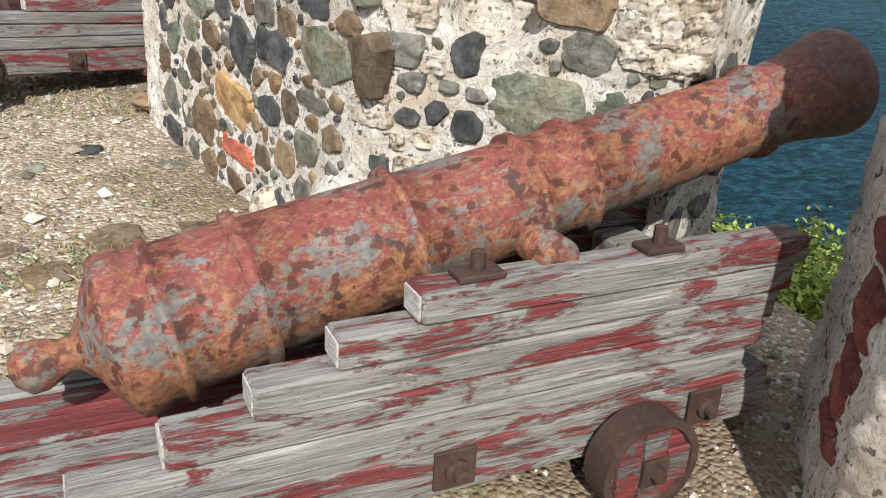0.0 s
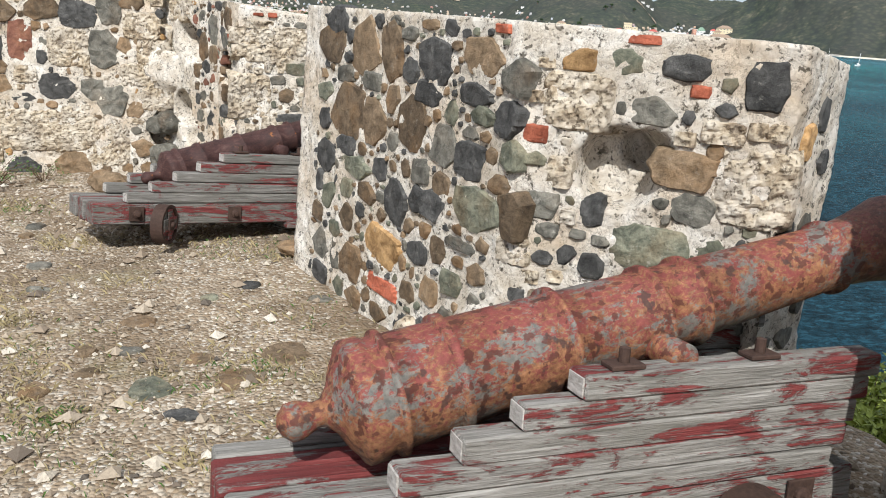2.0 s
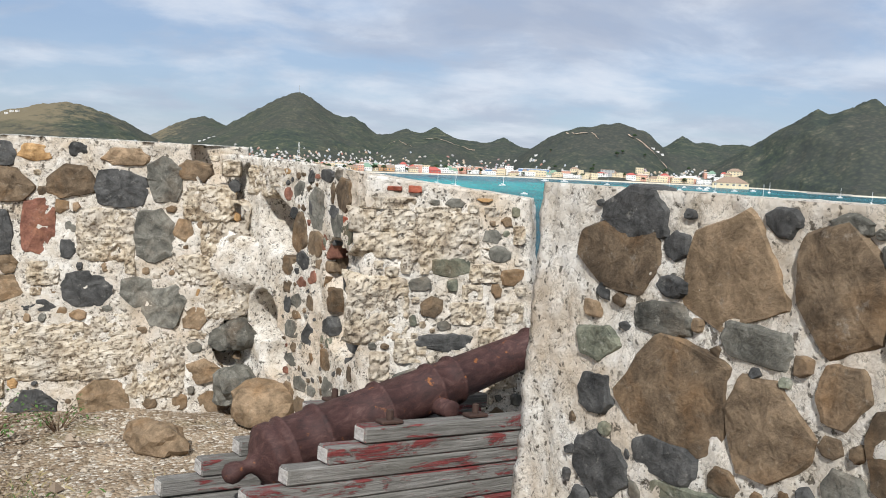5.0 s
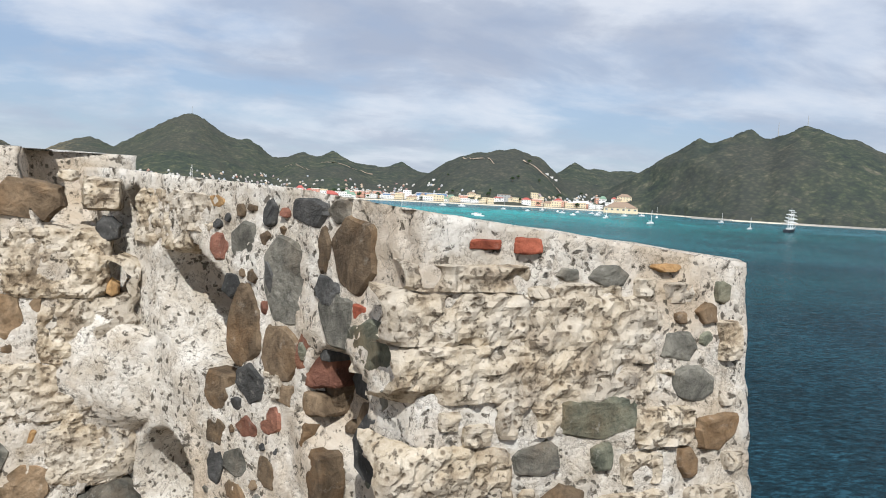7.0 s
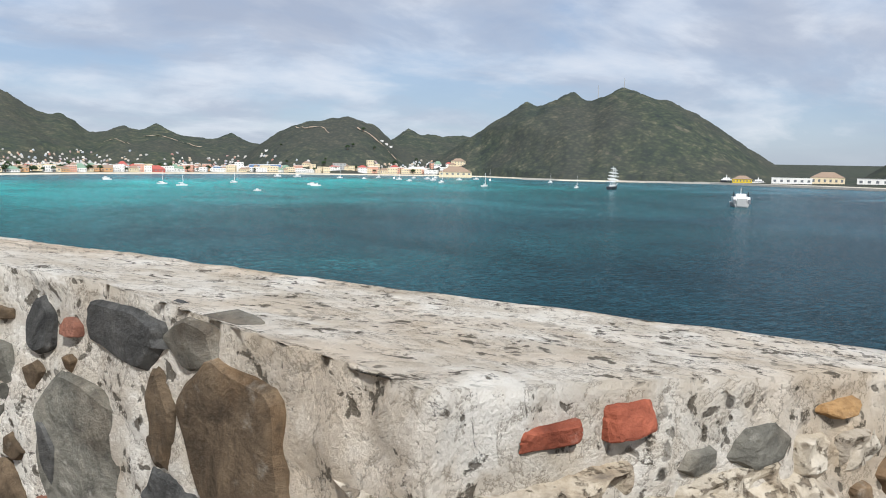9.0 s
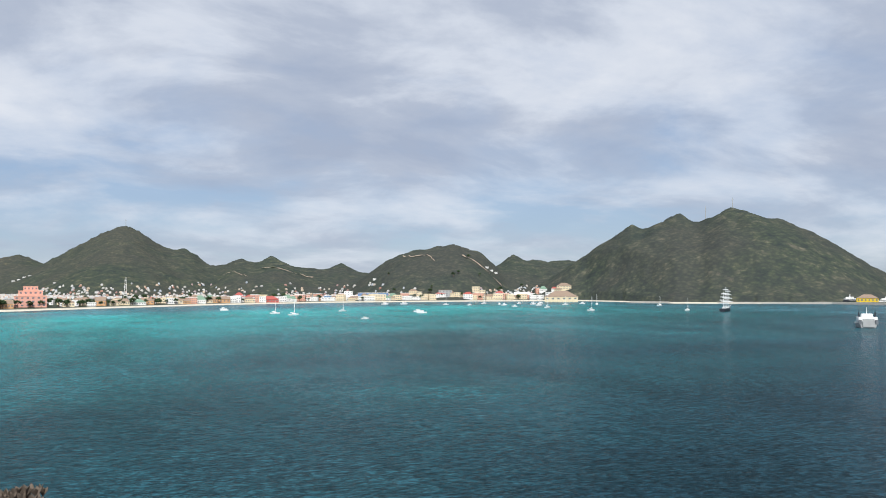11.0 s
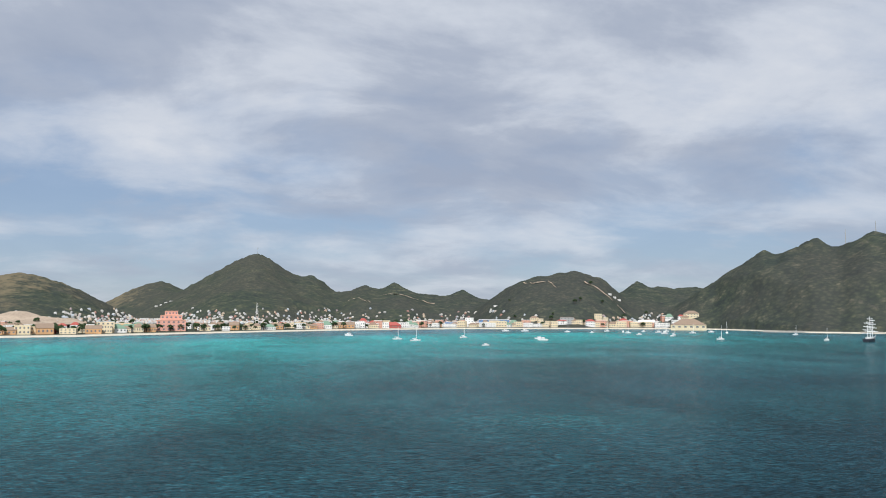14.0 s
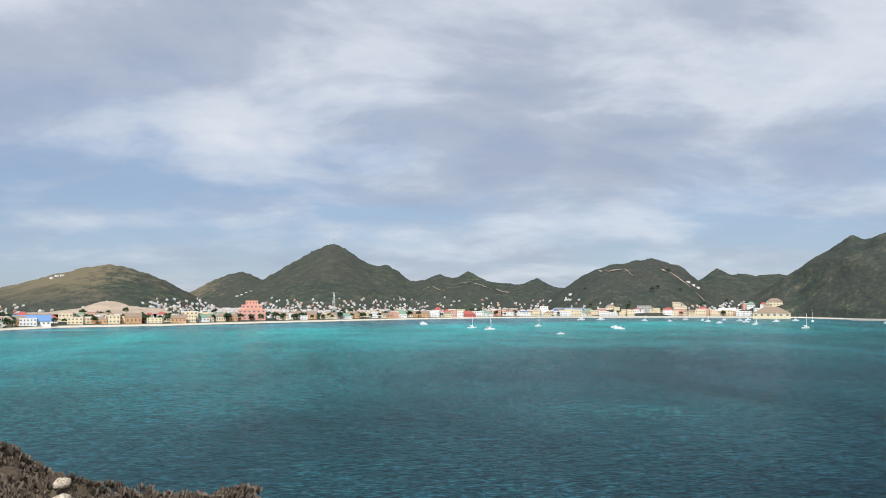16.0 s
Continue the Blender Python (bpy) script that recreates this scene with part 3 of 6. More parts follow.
def crag(s):
    """Height of the rough mortar over its mean plane, in units of about one."""
    h = noise.noise(s * 2.6) * 0.4 - 0.50
    for f, a in ((6.0, 1.3), (12.5, 1.0), (25.0, 0.7), (44.0, 0.4)):
        h += abs(noise.noise(s * f + Vector((f, 2, 5)))) * a
    pit = max(0.0, noise.noise(s * 9.0 + Vector((7, 3, 1))) - 0.25) * 2.6 + max(0.0, noise.noise(s * 22.0) - 0.25) * 1.6
    return max(h - pit, -0.7)


def rubble_wall(name, plan, tops, label, amp=0.020, step=0.021, hollows=(), batter=None):
    """A solid wall on a plan polygon (counter-clockwise); tops: the height at each corner; batter: how far its foot stands out at each corner.
    hollows: (centre, radius, depth) worn out of it."""
    verts, faces, index, mats = [], [], {}, []

    def vert(p, out, foot=0.0):
        key = (round(p[0], 3), round(p[1], 3), round(p[2] + 0.0002, 3))
        if key not in index:
            s = Vector(p)
            q = s + Vector(out) * ((crag(s) - 0.30) * amp)
            if out[2] == 0.0 and foot:
                q += Vector(out) * (foot * (1 - s.z / 1.5))
            for c, r, push in hollows:
                d = (s - Vector(c)).length / r
                if d < 1:
                    q += Vector(push) * min(1.0, 2.2 * (1 - d * d))
            index[key] = len(verts)
            verts.append(q)
        return index[key]

    n = len(plan)
    counts = [max(2, round(math.dist(plan[i], plan[(i + 1) % n]) / step)) for i in range(n)]
    rows = max(2, round(max(tops) / step))
    rim, feet = [], []
    batter = batter or [0.0] * n
    for i in range(n):
        a, b, ta, tb = plan[i], plan[(i + 1) % n], tops[i], tops[(i + 1) % n]
        for j in range(counts[i]):
            f = j / counts[i]
            rim.append((a[0] + (b[0] - a[0]) * f, a[1] + (b[1] - a[1]) * f, ta + (tb - ta) * f))
            feet.append(batter[i] + (batter[(i + 1) % n] - batter[i]) * f)
    m = len(rim)
    z0 = -0.35
    outs = []
    for i in range(m):
        a, b = Vector(rim[i - 1][:2]), Vector(rim[(i + 1) % m][:2])
        e = (b - a).normalized()
        outs.append((e.y, -e.x, 0.0))
    for i in range(m):
        a, b = rim[i], rim[(i + 1) % m]
        for k in range(rows):
            f, g = k / rows, (k + 1) / rows
            oa, ob_ = outs[i], outs[(i + 1) % m]
            fa, fb = feet[i], feet[(i + 1) % m]
            faces.append([vert((a[0], a[1], z0 + (a[2] - z0) * f), oa, fa), vert((b[0], b[1], z0 + (b[2] - z0) * f), ob_, fb), vert((b[0], b[1], z0 + (b[2] - z0) * g), ob_, fb), vert((a[0], a[1], z0 + (a[2] - z0) * g), oa, fa)])
            mats.append(0)
    # top: rings drawn in towards the middle
    cx, cy, cz = sum(p[0] for p in rim) / m, sum(p[1] for p in rim) / m, sum(p[2] for p in rim) / m + 0.02
    rings, up = 24, (0, 0, 0.45)
    for k in range(rings):
        f, g = k / rings, (k + 1) / rings
        at = lambda p, s: (p[0] + (cx - p[0]) * s, p[1] + (cy - p[1]) * s, p[2] + (cz - p[2]) * s)
        for i in range(m):
            a, b = rim[i], rim[(i + 1) % m]
            if k == rings - 1:
                faces.append([vert(at(a, f), up), vert(at(b, f), up), vert((cx, cy, cz), up)])
            else:
                faces.append([vert(at(a, f), up), vert(at(b, f), up), vert(at(b, g), up), vert(at(a, g), up)])
            mats.append(1)
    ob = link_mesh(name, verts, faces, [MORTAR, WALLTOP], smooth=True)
    if len(ob.data.polygons) == len(mats):
        ob.data.polygons.foreach_set("material_index", mats)
    return tagged(ob, label, "wall", kind="structure")


WALL_LABEL = "rubble wall of dark stones in pale lime mortar"
P0, P1, P2, P3 = (1.22, 5.03), (1.985, 3.02), (2.85, 2.40), (3.26, 2.74)
wall_1 = rubble_wall("wall_east", [(1.252, 4.945), P1, P2, P3, (2.20, 5.32)], [1.585, 1.585, 1.57, 1.50, 1.55], WALL_LABEL, 0.011, 0.0145,
                     hollows=[((2.36, 2.76, 1.06), 0.17, (0.08, 0.17, 0.0)), ((2.44, 2.70, 1.13), 0.10, (0.06, 0.10, 0.0)), ((2.0, 3.05, 0.1), 0.3, (-0.08, -0.10, 0.0))], batter=[0.07, 0.03, -0.10, 0.0, 0.0])
Q0, QM, Q1, Q2 = (0.06, 7.80), (0.60, 6.96), (0.80, 6.43), (1.66, 6.51)
HOLES_2 = [((0.31, 7.41, 1.28), 0.13, (0.17, 0.12, 0.0)), ((0.36, 7.33, 1.19), 0.165, (0.19, 0.13, 0.0)), ((0.15, 7.66, 1.47), 0.08, (0.26, 0.20, 0.0)), ((0.43, 7.22, 1.09), 0.10, (0.10, 0.07, 0.0)),
           ((0.27, 7.47, 0.62), 0.17, (0.30, 0.24, 0.0)), ((0.34, 7.36, 0.42), 0.16, (0.26, 0.20, 0.0)), ((0.68, 6.75, 1.03), 0.17, (0.11, 0.04, 0.0)), ((0.72, 6.65, 0.76), 0.22, (0.09, 0.04, 0.0))]
wall_2 = rubble_wall("wall_north_east", [Q1, Q2, (1.72, 6.62), (0.75, 7.40), (-0.10, 8.70), (-0.60, 8.70), Q0, QM], [1.55, 1.455, 1.455, 1.555, 1.59, 1.61, 1.61, 1.58], "broken rubble wall with pale coral blocks and bricks", 0.010, 0.0125, HOLES_2, [0.02, 0.14, 0.14, 0.0, 0.0, 0.0, 0.0, 0.0])
wall_3 = rubble_wall("wall_north", [(-13.0, 7.1), (0.17, 7.62), (0.10, 8.42), (-13.0, 8.0)], [1.72, 1.66, 1.66, 1.70], "long rubble wall with brown stones in lime mortar", 0.014, 0.024,
                     hollows=[((0.17, 7.62, 1.62), 0.34, (-0.36, 0.05, 0.0)), ((0.17, 7.60, 1.22), 0.14, (-0.08, 0.04, 0.0)), ((0.14, 7.60, 0.95), 0.20, (0.08, -0.08, 0.0)), ((0.17, 7.62, 0.40), 0.20, (-0.22, 0.10, 0.0))])
wall_4 = rubble_wall("wall_south_east", [(2.72, -3.0), (3.9, -3.0), (3.95, 1.9), (3.30, 2.16), (2.77, 1.44)], [1.64] * 5, "grey pitted plaster wall edged with bricks", 0.016, 0.02,
                     hollows=[((2.66, 1.18, 0.72), 0.055, (0.060, 0.0, 0.0)), ((2.66, 1.05, 0.45), 0.072, (0.040, 0.0, 0.0)), ((2.7, 1.2, 1.22), 0.066, (0.040, 0.02, 0.0)), ((2.73, 0.95, 0.95), 0.050, (0.040, 0, 0)), ((2.73, 1.3, 0.98), 0.033, (0.030, 0, 0)), ((2.73, 1.1, 0.25), 0.055, (0.035, 0, 0)), ((2.73, 0.85, 0.6), 0.044, (0.035, 0, 0)), ((2.73, 1.32, 0.5), 0.039, (0.025, 0, 0)), ((2.73, 1.0, 1.4), 0.044, (0.035, 0, 0))])

M1_INNER = [
    (0.47, 1.39, 0.31, 0.19, 'brown'), (0.52, 1.52, 0.24, 0.14, 'dark'), (0.69, 1.44, 0.09, 0.08, 'dark'), (0.89, 1.4, 0.3, 0.29, 'tan'), (1.17, 1.39, 0.19, 0.29, 'brown'),
    (0.97, 1.23, 0.2, 0.09, 'grey'), (0.66, 1.24, 0.21, 0.09, 'grey'), (0.69, 1.33, 0.11, 0.06, 'dark'), (0.71, 1.02, 0.36, 0.33, 'brown'), (1.03, 1.03, 0.23, 0.22, 'brown'),
    (1.01, 1.53, 0.1, 0.07, 'dark'), (1.18, 1.54, 0.1, 0.05, 'grey'), (0.48, 0.76, 0.21, 0.18, 'dark'), (0.72, 0.86, 0.22, 0.1, 'dark'), (0.43, 1.28, 0.06, 0.05, 'dark'),
    (1.58, 1.38, 0.27, 0.2, 'dark'), (1.95, 1.43, 0.27, 0.15, 'tan'), (1.4, 1.08, 0.24, 0.25, 'brown'), (1.7, 1.02, 0.22, 0.18, 'grey'), (1.54, 1.23, 0.23, 0.11, 'dark'),
]
M1_INNER += [
    (1.91, 1.27, 0.23, 0.1, 'dark'), (1.98, 1.19, 0.18, 0.08, 'green'), (2.17, 1.37, 0.14, 0.14, 'grey'), (2.06, 1.55, 0.09, 0.04, 'red'), (1.5, 1.54, 0.14, 0.05, 'tan'),
    (1.69, 1.53, 0.11, 0.07, 'dark'), (1.33, 1.49, 0.14, 0.07, 'grey'), (2.14, 1.2, 0.14, 0.14, 'dark'), (1.91, 0.99, 0.2, 0.16, 'dark'), (1.0, 0.65, 0.2, 0.11, 'brown'),
    (1.3, 0.67, 0.2, 0.21, 'dark'), (1.7, 0.84, 0.14, 0.11, 'brown'), (1.98, 0.79, 0.32, 0.18, 'green'), (2.22, 0.82, 0.15, 0.19, 'brown'), (1.19, 0.41, 0.36, 0.19, 'ochre'),
    (0.86, 0.23, 0.24, 0.2, 'brown'), (1.51, 0.73, 0.14, 0.13, 'dark'), (1.89, 0.61, 0.24, 0.05, 'grey'), (0.85, 0.76, 0.32, 0.12, 'green'), (1.9, 1.11, 0.12, 0.05, 'grey'),
]
M1_INNER += [
    (2.18, 1.06, 0.1, 0.12, 'green'), (2.12, 0.93, 0.11, 0.08, 'brown'), (2.23, 1.38, 0.32, 0.15, 'grey'), (1.22, 0.2, 0.33, 0.1, 'red'), (1.25, 0.64, 0.25, 0.16, 'dark'),
    (1.65, 0.73, 0.22, 0.14, 'dark'), (2.14, 1.18, 0.15, 0.16, 'dark'), (1.44, 0.75, 0.18, 0.13, 'brown'),
]
M1_CHEEK = [
    (0.69, 1.09, 0.23, 0.14, 'tan'), (0.75, 0.94, 0.15, 0.12, 'grey'), (0.61, 0.75, 0.28, 0.2, 'green'), (0.37, 0.88, 0.09, 0.12, 'dark'), (0.2, 0.78, 0.09, 0.06, 'grey'),
    (0.39, 0.66, 0.1, 0.1, 'dark'), (0.19, 0.66, 0.09, 0.06, 'dark'), (0.29, 0.69, 0.08, 0.08, 'dark'), (0.11, 1.16, 0.11, 0.08, 'red'), (0.5, 1.55, 0.13, 0.04, 'red'),
    (0.72, 1.38, 0.07, 0.05, 'red'), (0.66, 1.46, 0.16, 0.09, 'dark'), (0.26, 1.46, 0.13, 0.08, 'ochre'), (0.27, 1.3, 0.25, 0.2, 'pale'), (0.23, 1.02, 0.1, 0.12, 'pale'),
    (0.07, 0.67, 0.14, 0.11, 'pale'), (0.95, 1.05, 0.25, 0.26, 'pale'), (0.82, 1.24, 0.14, 0.08, 'pale'), (0.8, 1.17, 0.06, 0.07, 'tan'), (0.97, 1.26, 0.13, 0.07, 'pale'),
]
M2_CORNER = [
    (0.14, 1.43, 0.07, 0.11, 'brown'), (0.28, 1.43, 0.18, 0.17, 'brown'), (0.21, 1.53, 0.11, 0.06, 'grey'), (0.17, 1.33, 0.12, 0.07, 'dark'), (0.21, 1.27, 0.15, 0.13, 'grey'),
    (0.26, 1.32, 0.09, 0.05, 'red'), (0.33, 1.3, 0.05, 0.04, 'red'), (0.38, 1.23, 0.23, 0.11, 'green'), (0.24, 1.11, 0.17, 0.1, 'dark'), (0.33, 1.11, 0.08, 0.05, 'brown'),
    (0.06, 1.52, 0.18, 0.07, 'dark'), (0.31, 1.17, 0.08, 0.04, 'pale'),
]
M2_INNER = [
    (0.97, 1.33, 0.19, 0.22, 'grey'), (0.88, 1.51, 0.05, 0.07, 'dark'), (0.95, 1.13, 0.16, 0.14, 'brown'), (1.09, 1.14, 0.13, 0.14, 'rust'), (0.78, 1.18, 0.14, 0.22, 'brown'),
    (0.89, 1.33, 0.04, 0.09, 'dark'), (1.03, 1.02, 0.18, 0.07, 'brown'), (1.04, 1.26, 0.1, 0.07, 'pale'), (0.92, 1.04, 0.08, 0.07, 'pale'), (0.64, 1.53, 0.07, 0.04, 'ochre'),
    (0.34, 1.46, 0.28, 0.17, 'pale'), (0.53, 1.49, 0.16, 0.11, 'pale'), (0.72, 1.29, 0.08, 0.07, 'dark'), (0.82, 1.02, 0.11, 0.11, 'dark'),
]
M2_CHEEK = [
    (0.1, 1.32, 0.29, 0.11, 'pale'), (0.11, 1.2, 0.29, 0.12, 'pale'), (0.42, 1.24, 0.31, 0.24, 'pale'), (0.12, 1.41, 0.25, 0.06, 'pale'), (0.41, 1.38, 0.16, 0.04, 'pale'),
    (0.14, 1.485, 0.08, 0.025, 'red'), (0.25, 1.485, 0.07, 0.04, 'red'), (0.46, 1.42, 0.1, 0.05, 'grey'), (0.35, 1.42, 0.06, 0.03, 'grey'), (0.62, 1.44, 0.08, 0.02, 'ochre'),
    (0.29, 1.38, 0.07, 0.03, 'pale'), (0.66, 1.25, 0.1, 0.07, 'grey'), (0.45, 1.09, 0.2, 0.1, 'green'), (0.78, 1.04, 0.12, 0.09, 'tan'), (0.71, 1.16, 0.11, 0.08, 'grey'),
    (0.66, 1.38, 0.08, 0.05, 'pale'), (0.56, 1.24, 0.07, 0.05, 'pale'), (0.6, 1.17, 0.1, 0.05, 'pale'), (0.74, 1.33, 0.06, 0.05, 'brown'), (0.27, 1.1, 0.15, 0.09, 'pale'),
]
M2_CHEEK += [
    (0.63, 1.06, 0.15, 0.09, 'pale'), (0.08, 0.87, 0.28, 0.31, 'pale'), (0.43, 0.7, 0.28, 0.09, 'dark'), (0.62, 1.06, 0.11, 0.09, 'dark'), (0.25, 0.66, 0.15, 0.12, 'pale'),
]
LW_INNER = [
    (3.99, 1.39, 0.28, 0.22, 'brown'), (4.22, 1.59, 0.19, 0.11, 'brown'), (4.43, 1.44, 0.29, 0.35, 'dark'), (4.71, 1.56, 0.26, 0.14, 'dark'), (4.8, 1.38, 0.26, 0.19, 'brown'),
    (4.92, 1.57, 0.2, 0.1, 'ochre'), (5.17, 1.6, 0.11, 0.09, 'dark'), (5.13, 1.41, 0.25, 0.19, 'brown'), (5.44, 1.57, 0.26, 0.1, 'tan'), (5.42, 1.38, 0.29, 0.22, 'dark'),
    (5.67, 1.44, 0.19, 0.26, 'grey'), (4.29, 1.09, 0.51, 0.29, 'brown'), (4.67, 1.1, 0.26, 0.26, 'dark'), (4.95, 1.13, 0.18, 0.33, 'rust'), (5.33, 1.09, 0.3, 0.29, 'pale'),
    (4.24, 1.4, 0.1, 0.1, 'dark'), (3.95, 0.76, 0.3, 0.18, 'ochre'), (4.35, 0.72, 0.3, 0.12, 'ochre'), (4.73, 0.75, 0.25, 0.17, 'tan'), (5.22, 0.76, 0.28, 0.21, 'dark'),
]
LW_INNER += [
    (5.51, 0.74, 0.19, 0.18, 'grey'), (4.94, 0.66, 0.2, 0.08, 'dark'), (4.53, 0.91, 0.16, 0.08, 'dark'), (5.06, 0.37, 0.79, 0.32, 'pale'), (5.61, 0.28, 0.34, 0.39, 'pale'),
    (4.47, 0.43, 0.38, 0.29, 'grey'), (4.17, 0.58, 0.18, 0.08, 'red'), (4.85, 0.81, 0.18, 0.06, 'brown'), (5.61, 1.09, 0.22, 0.31, 'grey'), (5.67, 0.65, 0.25, 0.25, 'grey'),
    (3.91, 0.42, 0.27, 0.25, 'pale'), (4.27, 0.16, 0.56, 0.17, 'pale'), (4.06, 0.77, 0.2, 0.17, 'ochre'), (4.03, 1.11, 0.1, 0.25, 'brown'), (4.05, 1.44, 0.1, 0.16, 'brown'),
]
LW_INNER += [
    (5.93, 1.30, 0.28, 0.20, 'pale'), (6.02, 1.08, 0.26, 0.20, 'pale'), (5.90, 0.88, 0.30, 0.18, 'pale'), (6.03, 0.68, 0.22, 0.20, 'pale'), (5.84, 1.50, 0.20, 0.13, 'brown'),
    (5.78, 1.13, 0.13, 0.14, 'tan'), (6.04, 0.45, 0.20, 0.16, 'grey'), (5.85, 0.58, 0.14, 0.14, 'tan'),
]


def face_frame(p0, p1):
    d = Vector((p1[0] - p0[0], p1[1] - p0[1], 0)).normalized()
    nrm = Vector((d.y, -d.x, 0))
    return Matrix(((d.x, 0, nrm.x, p0[0]), (d.y, 0, nrm.y, p0[1]), (0, 1, 0, 0), (0, 0, 0, 1)))


def wall_stone(parent, fr, u, v, w, h, tone, rng, proud=0.014, sink=0.0):
    """One stone set in a wall: an angular block with a broken, nearly flat face, reaching back into the mortar."""
    if tone in ("red", "shaded_red"):
        corners = [(-1, -0.9), (-0.1, -1.0), (0.95, -0.9), (1.0, 0.2), (0.95, 0.9), (0.1, 0.94), (-0.93, 0.95), (-1.0, 0.1)]
    else:
        n = rng.choice((5, 6, 6, 7, 7, 8))
        start, sq = rng.uniform(0, 6.28), rng.uniform(2.6, 4.5)
        corners = []
        for i in range(n):
            a = start + 2 * math.pi * (i + rng.uniform(-0.28, 0.28)) / n
            c, q = math.cos(a), math.sin(a)
            r = (abs(c) ** sq + abs(q) ** sq) ** (-1 / sq) * rng.uniform(0.90, 1.06)
            corners.append((r * c, r * q))
        xs, ys = [p[0] for p in corners], [p[1] for p in corners]
        corners = [(2 * (x - min(xs)) / (max(xs) - min(xs)) - 1, 2 * (y - min(ys)) / (max(ys) - min(ys)) - 1) for x, y in corners]
    outline = []
    for (ax, ay), (bx, by) in zip(corners, corners[1:] + corners[:1]):
        for f in (0.07, 0.38, 0.69, 0.93):
            j = 0.035
            outline.append((ax + (bx - ax) * f + rng.uniform(-j, j), ay + (by - ay) * f + rng.uniform(-j, j)))
    k = len(outline)
    rim = min(0.16, 0.007 / min(w, h) * 2)
    levels = [(1.02, -0.07), (1.0, -0.004), (1.0 - rim, proud * 0.8), (0.70, proud), (0.36, proud * 1.05)]
    tilt = (rng.uniform(-0.006, 0.006), rng.uniform(-0.006, 0.006))
    off = Vector((rng.uniform(0, 90), rng.uniform(0, 90), rng.uniform(0, 90)))
    verts = []
    for sc, z in levels:
        for x, y in outline:
            p = Vector((x * sc * w / 2, y * sc * h / 2, 0))
            j = noise.noise(p * 22 + off) * proud * 0.55 if z > 0 else 0
            verts.append((p.x, p.y, z + j + (x * tilt[0] + y * tilt[1]) * sc + sink))
    verts.append((0, 0, proud * 1.05 + sink))
    faces = []
    for l in range(len(levels) - 1):
        for i in range(k):
            faces.append((l * k + i, l * k + (i + 1) % k, (l + 1) * k + (i + 1) % k, (l + 1) * k + i))
    o = (len(levels) - 1) * k
    faces += [(o + i, o + (i + 1) % k, len(verts) - 1) for i in range(k)]
    ob = link_mesh("brick" if "red" in tone else "stone", verts, faces, STONE[tone], parent, smooth=False)
    ob.matrix_basis = fr @ Matrix.Translation((u, v, 0))
    return ob


def coral_block(parent, fr, u, v, w, h, rng, proud=0.02, sink=0.0):
    """A squared block of weathered coral stone: crumbled face, deep chips, edges falling back into the joint."""
    nx, ny = max(8, min(34, round(w / 0.011))), max(8, min(34, round(h / 0.011)))
    off = Vector((rng.uniform(0, 90), rng.uniform(0, 90), 0))
    verts, faces = [], []
    for i in range(nx + 1):
        for j in range(ny + 1):
            a, b = 2 * i / nx - 1, 2 * j / ny - 1
            p = Vector((a * w / 2, b * h / 2, 0)) + off
            wav = 1 + 0.07 * noise.noise(p * 9) + 0.05 * noise.noise(p * 30)
            edge = max(0.0, (abs(a) ** 5 + abs(b) ** 5) ** 0.2 * wav - 0.80) / 0.2
            z = proud + 0.012 * noise.noise(p * 5) + 0.022 * (abs(noise.noise(p * 17)) - 0.2) + 0.012 * noise.noise(p * 44)
            z -= 0.020 * max(0.0, noise.noise(p * 13 + Vector((5, 9, 2))) - 0.2) * 3
            z -= 0.040 * min(edge, 1.5) ** 3
            verts.append((a * w / 2 * wav, b * h / 2 * wav, z + sink))
    for i in range(nx):
        for j in range(ny):
            o = i * (ny + 1) + j
            faces.append((o, o + ny + 1, o + ny + 2, o + 1))
    ob = link_mesh("stone", verts, faces, STONE["pale"], parent, smooth=False)
    ob.matrix_basis = fr @ Matrix.Translation((u, v, 0))
    return ob


